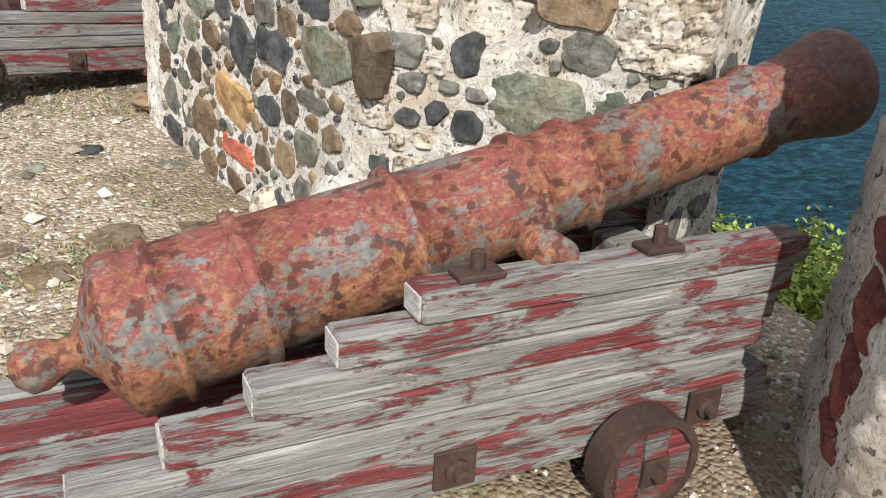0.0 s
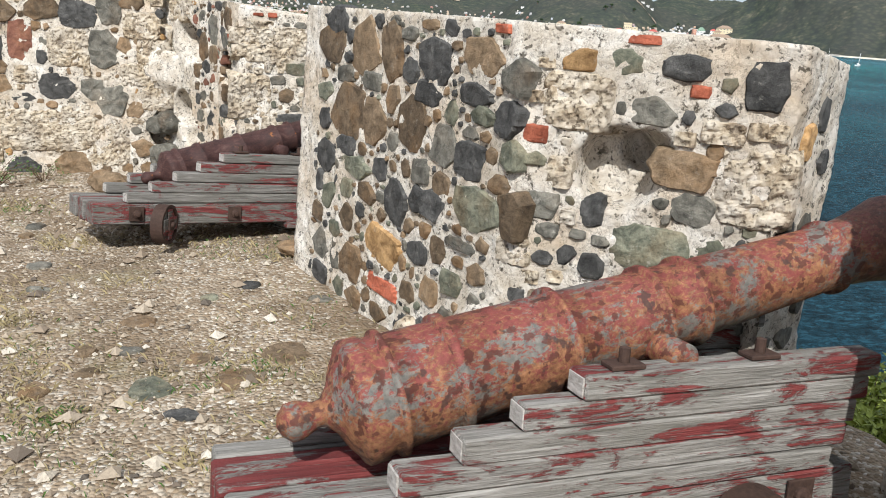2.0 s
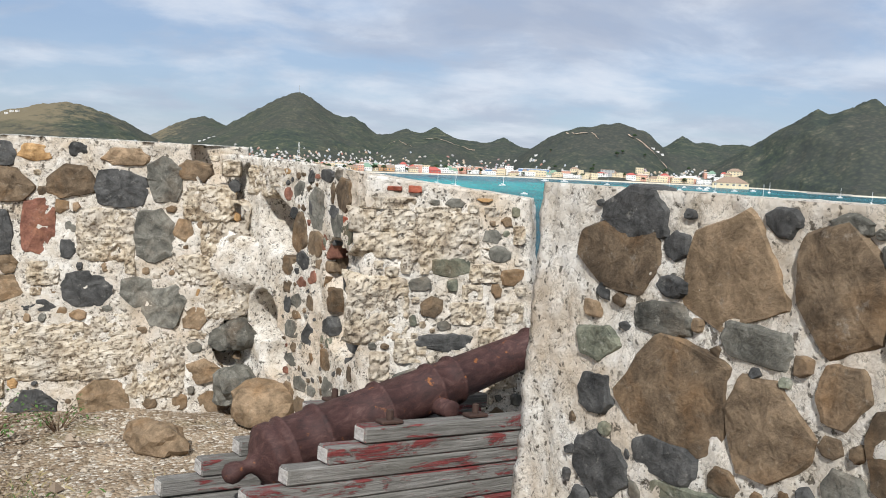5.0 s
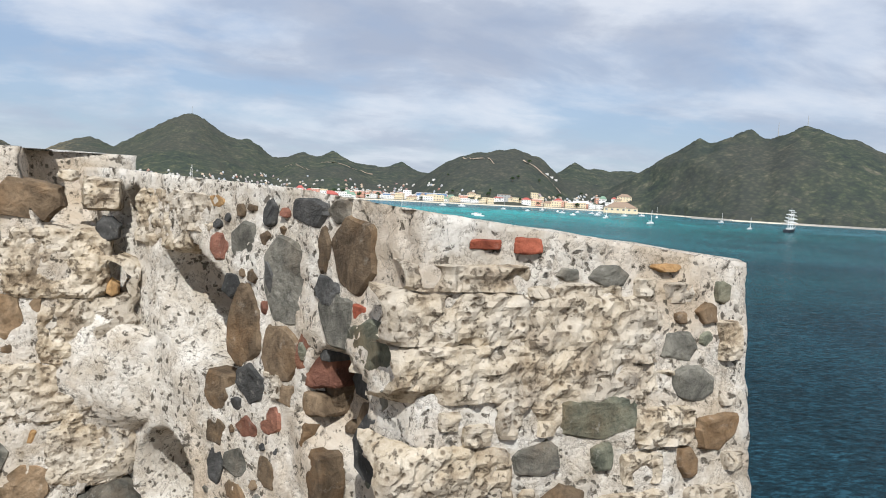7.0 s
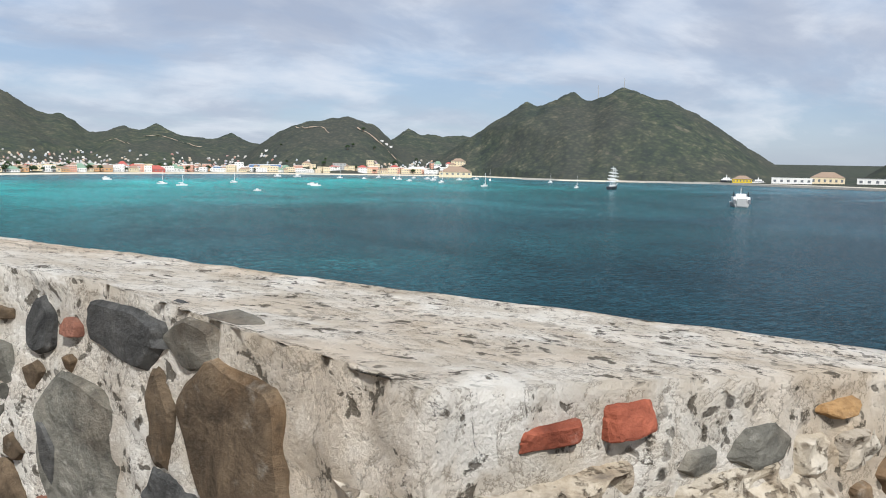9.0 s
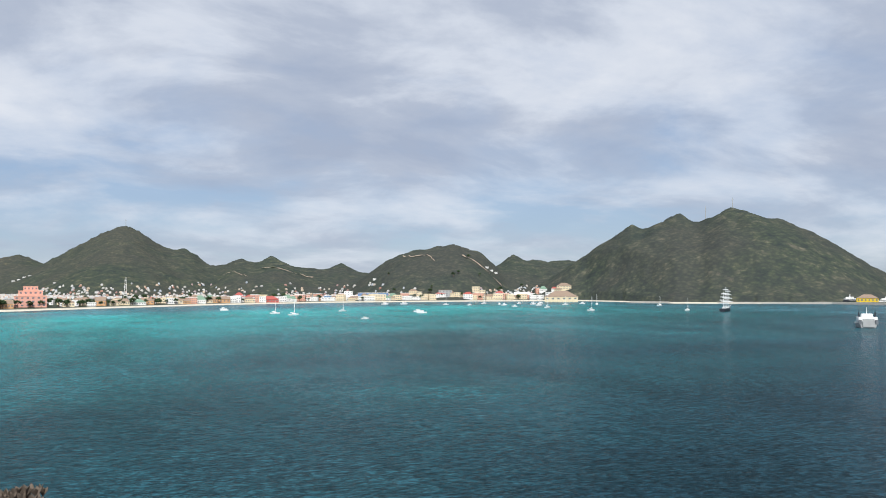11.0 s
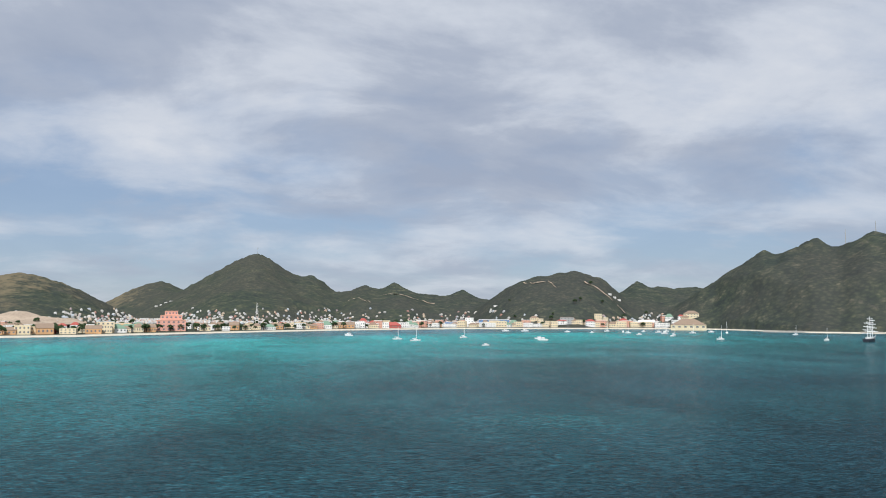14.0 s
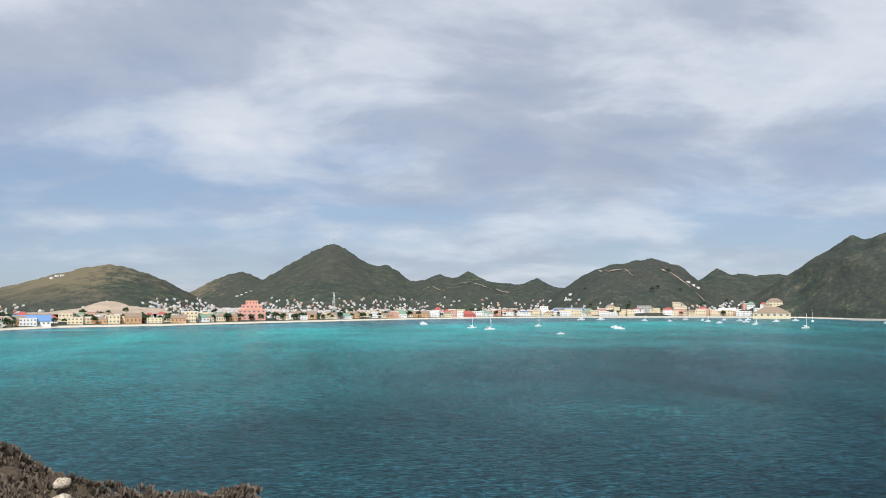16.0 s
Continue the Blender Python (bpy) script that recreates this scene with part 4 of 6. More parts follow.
def stone_face(parent, p0, p1, placed, fill, seed, tones, u0=0.0, u1=None, v1=1.5, size=(0.07, 0.17), proud=0.011, batter=(0.0, 0.0), free=(), holes=()):
    """Stones at their places on a wall face, then smaller ones fitted between; free: (u, v, w, h) left without small stones."""
    rng = random.Random(seed)
    fr = face_frame(p0, p1)
    span = math.dist(p0, p1)
    length = span if u1 is None else u1
    taken = []
    lean = lambda u, v: (batter[0] + (batter[1] - batter[0]) * u / span) * (1 - v / 1.5)

    def lay(u, v, w, h, tone, p):
        at = (fr @ Vector((u, v, 0)))
        moved = Vector((0, 0, 0))
        for c, r, push in holes:
            d = (at - Vector(c)).length / r
            if d < 1:
                moved += Vector(push) * min(1.0, 2.2 * (1 - d * d)) * 0.9
        if moved.length > 0.2:
            return
        if tone == "pale" and min(w, h) > 0.045:
            ob = coral_block(parent, fr, u, v, w * 1.05, h * 1.05, rng, p, lean(u, v))
        else:
            ob = wall_stone(parent, fr, u, v, w, h, tone, rng, p, lean(u, v))
        if moved.length:
            ob.matrix_basis = Matrix.Translation(moved) @ ob.matrix_basis

    for u, v, w, h, tone in placed:
        if any(abs(u - a) < 0.3 * (w + c) and abs(v - b) < 0.3 * (h + d) for a, b, c, d in taken):
            continue
        lay(u, v, w * (1.05 if "red" in tone else 1.15), h * (1.0 if "red" in tone else 1.15), tone, proud * (0.8 if tone == "red" else rng.uniform(0.8, 1.4)))
        taken.append((u, v, w, h))
    taken += list(free)
    made = 0
    for n in range(fill * 60):
        if made >= fill:
            break
        s = size[1] + (size[0] - size[1]) * min(1.0, n / (fill * 25)) * rng.uniform(0.6, 1.0)
        w, h = s * rng.uniform(0.8, 1.4), s * rng.uniform(0.7, 1.3)
        u, v = rng.uniform(u0 + w / 2, length - w / 2), rng.uniform(0.02, v1 - h / 2)
        if any(abs((u - a) / (0.5 * (w + c) + 0.006)) ** 3 + abs((v - b) / (0.5 * (h + d) + 0.006)) ** 3 < 0.9 for a, b, c, d in taken):
            continue
        lay(u, v, w, h, rng.choice(tones), proud * rng.uniform(0.5, 1.3))
        taken.append((u, v, w, h))
        made += 1


stone_face(wall_1, P0, P1, M1_INNER, 330, 3, ["dark", "dark", "grey", "brown", "brown", "green", "tan"], 0.32, 2.12, 1.55, (0.028, 0.17), batter=(0.07, 0.03))
stone_face(wall_1, P1, P2, M1_CHEEK, 60, 5, ["dark", "grey", "pale", "pale", "green"], 0.05, 1.02, 1.52, (0.04, 0.15), batter=(0.03, -0.10), free=[(0.46, 1.06, 0.30, 0.34)])
stone_face(wall_1, P2, P3, [], 14, 6, ["dark", "grey", "ochre", "grey"], 0.04, None, 1.4, (0.06, 0.14), batter=(-0.10, 0.0))
stone_face(wall_1, (2.20, 5.32), (1.252, 4.945), [], 16, 7, ["dark", "grey", "pale"], 0.05, 0.75, 1.45, (0.06, 0.12))
stone_face(wall_2, QM, Q1, M2_CORNER, 50, 18, ["dark", "brown", "grey", "brown", "green"], 0.02, 0.50, 1.2, (0.03, 0.13), 0.004, free=[(0.48, 1.4, 0.2, 0.3)], holes=HOLES_2, batter=(0.0, 0.02))
stone_face(wall_2, Q0, QM, M2_INNER, 110, 8, ["dark", "brown", "grey", "brown", "rust"], 0.60, 0.98, 1.53, (0.028, 0.13), 0.005, holes=HOLES_2)
stone_face(wall_2, Q1, Q2, M2_CHEEK, 90, 9, ["pale", "pale", "grey", "pale", "green", "pale", "brown"], 0.03, 0.86, 1.42, (0.035, 0.16), batter=(0.02, 0.14))
stone_face(wall_3, (-6.0, 7.382), (-0.10, 7.62), LW_INNER, 330, 10, ["brown", "grey", "ochre", "dark", "tan", "tan", "pale", "brown", "pale"], 0.1, 6.15, 1.60, (0.045, 0.24), 0.019)

stone_face(wall_3, (0.17, 7.62), (0.10, 8.42), [(0.10, 1.20, 0.24, 0.22, 'pale'), (0.12, 0.96, 0.26, 0.22, 'pale'), (0.13, 0.70, 0.24, 0.20, 'pale'), (0.36, 1.10, 0.22, 0.26, 'grey')], 12, 19, ["pale", "tan", "grey"], 0.02, 0.6, 1.3, (0.05, 0.14))

# bricks up the corner of the south-east wall, their shade put into the colour
rng = random.Random(12)
for i in range(17):
    fb = face_frame((3.30, 2.16), (2.77, 1.44))
    wall_stone(wall_4, fb, 0.66 - 0.04 * (i % 2) + rng.uniform(-0.02, 0.02), 0.28 + 0.095 * i, 0.21 + rng.uniform(-0.03, 0.03), 0.080, "shaded_red", rng, 0.020)

# ---- guns on their carriages ----


def carriage(m, wood, label, seed, wheels=((0.50, 0, 0.0), (0.50, 1, 0.0), (1.50, 0, 0.0), (1.50, 1, 0.0))):
    rng = random.Random(seed)
    t = thing("gun_carriage", m, label, "gun carriage", "gun carriages")
    length, width = 1.97, 0.61
    # bed of lengthwise timbers
    for i in range(6):
        y0 = width * i / 6
        part("bed_timber", box(rng.uniform(-0.012, 0.012), length, y0 + 0.004, y0 + width / 6 - 0.004, 0.12, 0.27 - rng.uniform(0, 0.006), 0.008, None, 0.003, rng), WOODBED if wood is WOOD1 and 0 < i < 5 else wood, t)
    # stepped cheeks, five planks each side
    for side in (0, 1):
        y0 = 0.0 if side == 0 else width - 0.095
        for i in range(5):
            x0 = 0.235 + 0.172 * i
            z0 = 0.27 + 0.0745 * i
            x1 = 1.86 + 0.035 * i + rng.uniform(-0.008, 0.008)
            yo = rng.uniform(-0.004, 0.004)
            p = part("cheek_plank", box(x0, x1, y0 + yo, y0 + 0.095 + yo, z0 + 0.0015, z0 + 0.073, 0.007, None, 0.003, rng), wood, t)
            part("plank_end", box(x0 - 0.004, x0 + 0.002, y0 + yo + 0.009, y0 + yo + 0.086, z0 + 0.010, z0 + 0.065, 0.0), ENDGRAIN, p, "grey weathered end grain")
    # transom between the cheeks
    part("transom", box(1.70, 1.84, 0.10, width - 0.10, 0.27, 0.50, 0.008), wood, t)
    # bolt plates on the outer bed timbers
    for y, s in ((0.0, -1), (width, 1)):
        for x in (0.30, 1.02, 1.74):
            plate = part("bolt_plate", box(x - 0.052, x + 0.052, min(y, y + s * 0.012), max(y, y + s * 0.012), 0.145, 0.248, 0.003), RUST, t, "rusty iron plate")
            part("bolt", lathe([(y + s * 0.010, 0.030), (y + s * 0.022, 0.029), (y + s * 0.026, 0.018), (y + s * 0.045, 0.016), (y + s * 0.047, 0.001)], 12, None, "y"), RUST, plate)
            bpy.data.objects[plate.children[0].name].matrix_basis = Matrix.Translation((x, 0, 0.197))
    # solid truck wheels: place along the bed, side, and how far it has swung out of line
    for x in sorted({w[0] for w in wheels}):
        part("axle", box(x - 0.045, x + 0.045, -0.02, width + 0.02, 0.075, 0.125, 0.006), wood, t)
        for side, swing in [w[1:] for w in wheels if w[0] == x]:
            y, s = ((-0.115, -1), (width + 0.115, 1))[side]
            inner = y - s * 0.085
            bm = bmesh.new()
            prof = [(inner, 0.112), (inner, 0.140), (y, 0.140), (y, 0.118), (y - s * 0.02, 0.112), (inner, 0.112)]
            lathe(prof[:-1], 30, bm, "y")
            wheel = part("wheel", lathe([(inner, 0.113), (y - s * 0.012, 0.113), (y - s * 0.010, 0.06), (y - s * 0.010, 0.001)], 28, None, "y"), WHEELWOOD, t, "worn red wooden truck wheel")
            pivot = Matrix.Translation((0, y, 0))
            wheel.matrix_basis = Matrix.Translation((x, 0, 0.137)) @ pivot @ pose(0, 0, 0, 0, 0, swing) @ pivot.inverted()
            tyre = part("tyre", bm, RUST, wheel, "rusty iron tyre")
            for j in range(3):
                part("board", box(-0.105 + j * 0.072, -0.037 + j * 0.072, y - s * 0.004 - 0.008, y - s * 0.004 + 0.008, -(0.112 ** 2 - (0.105 - j * 0.072 if j == 0 else (0.037 if j == 1 else 0.105)) ** 2) ** 0.5 * 0.92 - 0.01,
                                  (0.112 ** 2 - (0.105 if j != 1 else 0.037) ** 2) ** 0.5 * 0.92 + 0.01, 0.003), WHEELWOOD, wheel)
            part("hub_plate", box(-0.038, 0.038, min(y, y + s * 0.016), max(y, y + s * 0.016), -0.038, 0.038, 0.003), RUST, wheel)
            part("hub_bolt", lathe([(y + s * 0.014, 0.022), (y + s * 0.034, 0.020), (y + s * 0.036, 0.001)], 8, None, "y"), RUST, wheel)
    # iron straps that hold the trunnions
    for y in (0.0475, width - 0.0475):
        for x in (1.07, 1.55):
            strap = part("trunnion_strap", box(x - 0.055, x + 0.055, y - 0.034, y + 0.034, 0.642, 0.658, 0.004), RUST, t, "rusty iron strap")
            part("strap_bolt", lathe([(0.655, 0.017), (0.70, 0.016), (0.705, 0.001)], 10, None, "z"), RUST, strap).matrix_basis = Matrix.Translation((x, y, 0))
    return t


GUN = [(0.0, 0.001), (0.012, 0.030), (0.045, 0.054), (0.085, 0.055), (0.12, 0.046), (0.15, 0.037), (0.18, 0.040), (0.215, 0.070), (0.245, 0.120), (0.272, 0.150),
       (0.285, 0.172), (0.300, 0.183), (0.345, 0.183), (0.356, 0.174), (0.38, 0.172), (0.385, 0.178), (0.40, 0.178), (0.405, 0.171), (0.545, 0.166), (0.55, 0.173), (0.575, 0.173),
       (0.58, 0.164), (0.88, 0.152), (0.885, 0.160), (0.90, 0.160), (0.905, 0.150), (1.18, 0.139), (1.185, 0.146), (1.20, 0.146), (1.205, 0.138), (1.31, 0.134), (1.315, 0.141),
       (1.33, 0.141), (1.335, 0.130), (1.60, 0.122), (1.84, 0.114), (1.85, 0.121), (1.862, 0.121), (1.87, 0.114), (1.92, 0.116), (2.00, 0.127), (2.07, 0.142), (2.115, 0.153),
       (2.145, 0.150), (2.16, 0.135), (2.163, 0.062), (2.10, 0.058), (1.55, 0.056), (1.54, 0.001)]


# a short cascabel, and the long tapering barrel
GUN = [(s * 0.74 if s < 0.3 else 0.222 + (s - 0.3) * 1.09, r * (0.99 if 0.25 < s < 2.05 else 1.0) + (0.010 if s in (0.385, 0.40, 0.55, 0.575, 0.885, 0.90, 1.185, 1.20, 1.315, 1.33, 1.85, 1.862) else 0.0)) for s, r in GUN]


def gun(m, iron, label):
    t = thing("cannon", m, label, "cannon", "cannons")
    part("barrel", lathe(GUN, 56), iron, t, smooth=True)
    bm = lathe([(-0.255, 0.046), (-0.25, 0.050), (0.25, 0.050), (0.255, 0.046)], 24, None, "y")
    tr = part("trunnion", bm, iron, t, smooth=True)
    tr.matrix_basis = Matrix.Translation((1.15, 0, -0.062))
    return t


def gun_pose(carriage_pose, x, z, tilt):
    return carriage_pose @ pose(x, 0.305, z, 0, -tilt, 0)


C1 = pose(0.965, 1.60, 0.012, -4.5, 1.7, 9.4) @ Matrix.Scale(1.04, 4)
C2 = pose(-0.034, 4.99, 0.10, -4.2, 4.8, 25.0) @ Matrix.Scale(0.90, 4)
carriage_1 = carriage(C1, WOOD1, "stepped wooden gun carriage, grey with flaking red paint", 21)
carriage_2 = carriage(C2, WOOD2, "stepped wooden gun carriage, faded red and grey", 22, ((0.50, 0, 48.0), (0.50, 1, 0.0), (1.50, 1, 0.0)))
cannon_1 = gun(gun_pose(C1, 0.150, 0.440, 13.4), IRON1, "old iron cannon with flaking red paint and rust")
cannon_2 = gun(gun_pose(C2, 0.42, 0.40, 17.5) @ Matrix.Diagonal((0.92, 0.84, 0.84, 1)), IRON2, "old iron cannon, dark maroon rust, on its carriage")

# ---- the far shore: beach, town plain and hills ----
D2R = math.pi / 180
SHORE_AZ = [-60, -40, -30, -22, -17, -11, -5.4, 0.2, 5.4, 10, 14, 18, 24, 28, 31, 34, 37, 42, 47, 51, 58, 70, 90]
SHORE_R = [700, 720, 800, 960, 1080, 1105, 1190, 1290, 1400, 1480, 1540, 1560, 1590, 1600, 1590, 1480, 1390, 1390, 1400, 1385, 1300, 1250, 1250]
EYE = (1.0, 4.5)
# peaks: azimuth, elevation of the top, distance, half widths left, right (degrees), half depth (m), sharpness
PEAKS = [
    (-14.2, 2.30, 2100, 9.5, 7.2, 620, 0.72), (-17.9, 1.30, 2150, 9, 6, 600, 0.8), (-22.5, 0.75, 2300, 10, 6, 700, 0.8), (-30, 1.2, 2500, 9, 9, 700, 0.8),
    (-6.2, 1.92, 3300, 5.2, 4.5, 700, 0.75),
    (0.0, 4.02, 2900, 8.2, 6.6, 1150, 1.02), (3.6, 2.36, 2850, 4.5, 3.8, 900, 0.8),
    (7.4, 1.70, 2600, 3.6, 3.2, 700, 0.8), (9.4, 1.92, 2600, 3.6, 4.3, 750, 0.85), (14.1, 1.48, 2700, 3.2, 3.0, 700, 0.9), (11.5, 1.05, 2650, 6, 6, 700, 0.9),
    (6.5, 1.45, 2750, 5, 6, 700, 0.7), (11.5, 1.2, 2750, 7, 7, 700, 0.65), (15.8, 0.85, 2600, 5, 5, 700, 0.7), (24.8, 1.15, 2350, 4, 4, 560, 0.7), (30.5, 1.15, 2500, 5, 5, 600, 0.6),
    (21.7, 2.74, 2150, 7.2, 4.6, 560, 0.72), (19.2, 2.44, 2150, 5, 4, 520, 0.75), (23.5, 2.05, 2150, 3.2, 2.6, 420, 0.8), (26.0, 2.12, 2450, 2.8, 3.4, 560, 0.9),
    (29.5, 1.66, 2600, 5.5, 7, 650, 0.7), (33, 1.4, 2700, 6, 6, 700, 0.8),
    (34.1, 3.85, 1780, 7.0, 4.5, 420, 0.95), (37.2, 4.62, 1800, 6.5, 4.5, 450, 0.9), (40.5, 5.12, 1800, 5.5, 11.2, 460, 0.88), (43.6, 2.9, 1780, 5, 7.0, 420, 0.95),
    (27.4, 1.62, 2500, 3, 4, 560, 0.8), (35.6, 3.3, 1790, 3.5, 3.5, 400, 0.8), (39.0, 3.6, 1800, 3.5, 3.5, 420, 0.8),
    (63.5, 3.6, 2000, 8.5, 9, 500, 0.9), (78, 2.5, 2200, 10, 12, 600, 0.9),
]


def land_z(az, r):
    """Height of the far land at an azimuth (degrees) and a distance from the battery."""
    x, y = r * np.sin(az * D2R), r * np.cos(az * D2R)
    shore = np.interp(az, SHORE_AZ, SHORE_R) + 10 * fbm(az * 0.9, az * 0 + 3.3, 3)
    inland = r - shore
    plain = np.where(inland < 0, np.maximum(inland * 0.08, -4) - 0.2, np.minimum(inland * 0.11, 2.4 + inland * 0.012))
    acc = np.zeros_like(r)
    wob = fbm(x / 420, y / 420, 5)
    for a, el, pr, wl_, wr_, wd, sharp in PEAKS:
        top = pr * math.tan(el * D2R) + 1.7 - SEA_Z
        da = az - a
        half = np.where(da < 0, wl_, wr_)
        q = np.hypot(da / half, (r - pr) / wd)
        q = q * (1 + 0.16 * wob * np.clip(q * 2.5, 0, 1))
        h = top * np.clip(1 - q ** (1.0 / sharp), 0, None)
        acc = acc + np.clip(h, 0, None) ** 7
    hill = acc ** (1 / 7)
    ridged = np.abs(fbm(x / 170, y / 170, 4)) * 2
    hill = hill * (1 - 0.10 * np.clip(ridged, 0, 1) * np.clip(hill / 60, 0, 1) + 0.065) * np.clip((inland + 30) / 160, 0, 1) + np.clip(hill / 30, 0, 1) * (4.2 * fbm(x / 16, y / 16, 3))
    return SEA_Z + np.where(inland > 10, np.maximum(plain, hill), plain)


laz = np.arange(-48, 84, 0.11)
lr = np.concatenate([np.arange(0, 60, 6), np.arange(60, 420, 12), np.geomspace(420, 3200, 130)])
AZ, EX = np.meshgrid(laz, lr, indexing="ij")
RR = np.interp(AZ, SHORE_AZ, SHORE_R) - 20 + EX
LX, LY, LZ = EYE[0] + RR * np.sin(AZ * D2R), EYE[1] + RR * np.cos(AZ * D2R), land_z(AZ, RR)
ny = len(lr)
li = np.arange(len(laz) - 1)[:, None] * ny + np.arange(ny - 1)[None]
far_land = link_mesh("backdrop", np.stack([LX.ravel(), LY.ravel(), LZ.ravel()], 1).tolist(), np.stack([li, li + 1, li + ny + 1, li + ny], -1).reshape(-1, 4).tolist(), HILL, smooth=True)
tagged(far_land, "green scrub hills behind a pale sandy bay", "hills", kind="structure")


def far(az, r):
    """A place on the far land, or on the water."""
    a = np.array([float(az)])
    z = max(float(land_z(a, np.array([float(r)]))[0]), SEA_Z)
    return EYE[0] + r * math.sin(az * D2R), EYE[1] + r * math.cos(az * D2R), z


def at_shore(az, back):
    r = float(np.interp(az, SHORE_AZ, SHORE_R)) + back
    return (*far(az, r), r)


# ---- the town ----
PAINT = {n: simple("render_" + n, c, 0.85, 0.12, 0.3, 0, 0.0) for n, c in {
    "white": (0.80, 0.78, 0.74), "cream": (0.74, 0.62, 0.42), "pink": (0.68, 0.36, 0.28), "orange": (0.62, 0.36, 0.18), "yellow": (0.72, 0.52, 0.05),
    "blue": (0.16, 0.28, 0.50), "grey": (0.40, 0.40, 0.39), "redroof": (0.42, 0.11, 0.09), "salmon": (0.66, 0.36, 0.26), "greenroof": (0.20, 0.30, 0.22), "tanroof": (0.30, 0.22, 0.16)}.items()}
GLASS = simple("dark_window", (0.16, 0.17, 0.18), 0.3, 0.3, 0.5, 0, 0.0)


def house(m, w, d, h, wall, roof, style, label, floors=1, cols=3, group="town buildings"):
    t = thing("house", m, label, "house", group)
    part("wall", box(-w / 2, w / 2, -d / 2, d / 2, -3, h, 0.0), PAINT[wall], t)
    if style == "flat":
        bm = box(-w / 2 - 0.3, w / 2 + 0.3, -d / 2 - 0.3, d / 2 + 0.3, h, h + 0.7, 0.0)
    else:
        bm = bmesh.new()
        e, top = 0.7, h + w * 0.16 + 1.0
        lo = [bm.verts.new(p) for p in ((-w / 2 - e, -d / 2 - e, h), (w / 2 + e, -d / 2 - e, h), (w / 2 + e, d / 2 + e, h), (-w / 2 - e, d / 2 + e, h))]
        ins = w * 0.32 if style == "hip" else -e
        a, b = bm.verts.new((-w / 2 + ins, 0, top)), bm.verts.new((w / 2 - ins, 0, top))
        for f in ((lo[0], lo[1], b, a), (lo[2], lo[3], a, b), (lo[1], lo[2], b), (lo[3], lo[0], a), (lo[3], lo[2], lo[1], lo[0])):
            bm.faces.new(f)
    part("roof", bm, PAINT[roof], t)
    for f in range(floors):
        zc = h * (f + 0.55) / floors
        hh = h / floors * 0.20
        for c in range(cols):
            xc = -w / 2 + w * (c + 0.5) / cols
            part("window", box(xc - w / cols * 0.20, xc + w / cols * 0.20, -d / 2 - 0.12, -d / 2 + 0.1, zc - hh, zc + hh, 0.0), GLASS, t)
    return t


def facing(az, back, turn=0.0):
    x, y, z, r = at_shore(az, back)
    return pose(x, y, z, 0, 0, -az + turn)


rng = random.Random(31)
TEMPLATES = [
    house(facing(-3.2, 70), 26, 14, 8, "white", "white", "flat", "white flat-roofed town building", 2, 5),
    house(facing(3.2, 45), 22, 13, 6, "cream", "tanroof", "hip", "cream town house with hipped roof", 1, 4),
    house(facing(8.0, 40), 20, 13, 9, "white", "redroof", "hip", "white town house with red roof", 2, 4),
    house(facing(10.8, 45), 24, 14, 11, "salmon", "white", "flat", "salmon three-storey town building", 3, 5),
    house(facing(-8.0, 60), 30, 14, 5, "white", "greenroof", "hip", "long low white building by the beach", 1, 6),
    house(facing(6.2, 42), 24, 14, 6, "orange", "tanroof", "gable", "orange town house by the beach", 1, 4),
    house(facing(16.0, 60), 22, 13, 9, "cream", "cream", "flat", "cream two-storey town building", 2, 4),
    house(facing(13.4, 60), 26, 14, 9, "blue", "white", "flat", "blue painted town building", 2, 5),
]
KINDS = [0, 0, 0, 1, 1, 2, 4, 0, 6, 6, 6, 3, 5, 1]
for row, (b0, b1, gap) in enumerate(((30, 52, 0.78), (66, 100, 0.85), (112, 160, 1.1))):
    az = -23.0 + row * 0.3
    while az < 31.5:
        kind = rng.choice(KINDS) if az > 2 or row else rng.choice([0, 1, 4, 6, 0, 6, 5])
        near = abs(az + 5.4) < 1.3 and row == 0
        high = at_shore(az, (b0 + b1) / 2)[2] > SEA_Z + 16 
        if not near and not high and rng.random() < (0.92 if az > -1 else 0.62):
            copy_thing(TEMPLATES[kind], facing(az, rng.uniform(b0, b1), rng.uniform(-18, 18)) @ Matrix.Diagonal((rng.uniform(0.45, 0.95), 0.7, rng.uniform(0.7, 1.25), 1)))
        az += gap * rng.uniform(0.55, 1.25) * (0.85 if az < 3 else 0.58)
# landmarks along the front
for i, (w, h, dz) in enumerate(((40, 15, 0), (30, 22, 0), (18, 28, 0))):
    house(facing(-5.4, 70 + i * 6), w, 18 - i * 2, h, "pink", "salmon", "flat", "stepped pink hotel on the beach", 3 + i, 6 - i)
house(facing(-21.2, 35), 16, 12, 9, "yellow", "yellow", "flat", "bright yellow beach building", 2, 3)
house(facing(-18.8, 40), 40, 14, 5, "white", "blue", "gable", "long white building with blue roof", 1, 8)
house(facing(-15.6, 55), 30, 14, 8, "white", "white", "flat", "white stepped building by the beach", 2, 6)
house(facing(-12.6, 45), 14, 9, 5, "redroof", "redroof", "hip", "small red beach pavilion", 1, 3)
house(facing(-9.4, 50), 22, 14, 14, "cream", "white", "flat", "cream apartment block by the beach", 3, 4)
house(facing(-8.0, 90), 28, 12, 9, "orange", "orange", "flat", "orange building by the beach", 2, 5)
house(facing(9.3, 28), 30, 14, 5, "redroof", "redroof", "hip", "low red-roofed pavilion on the beach", 1, 5)
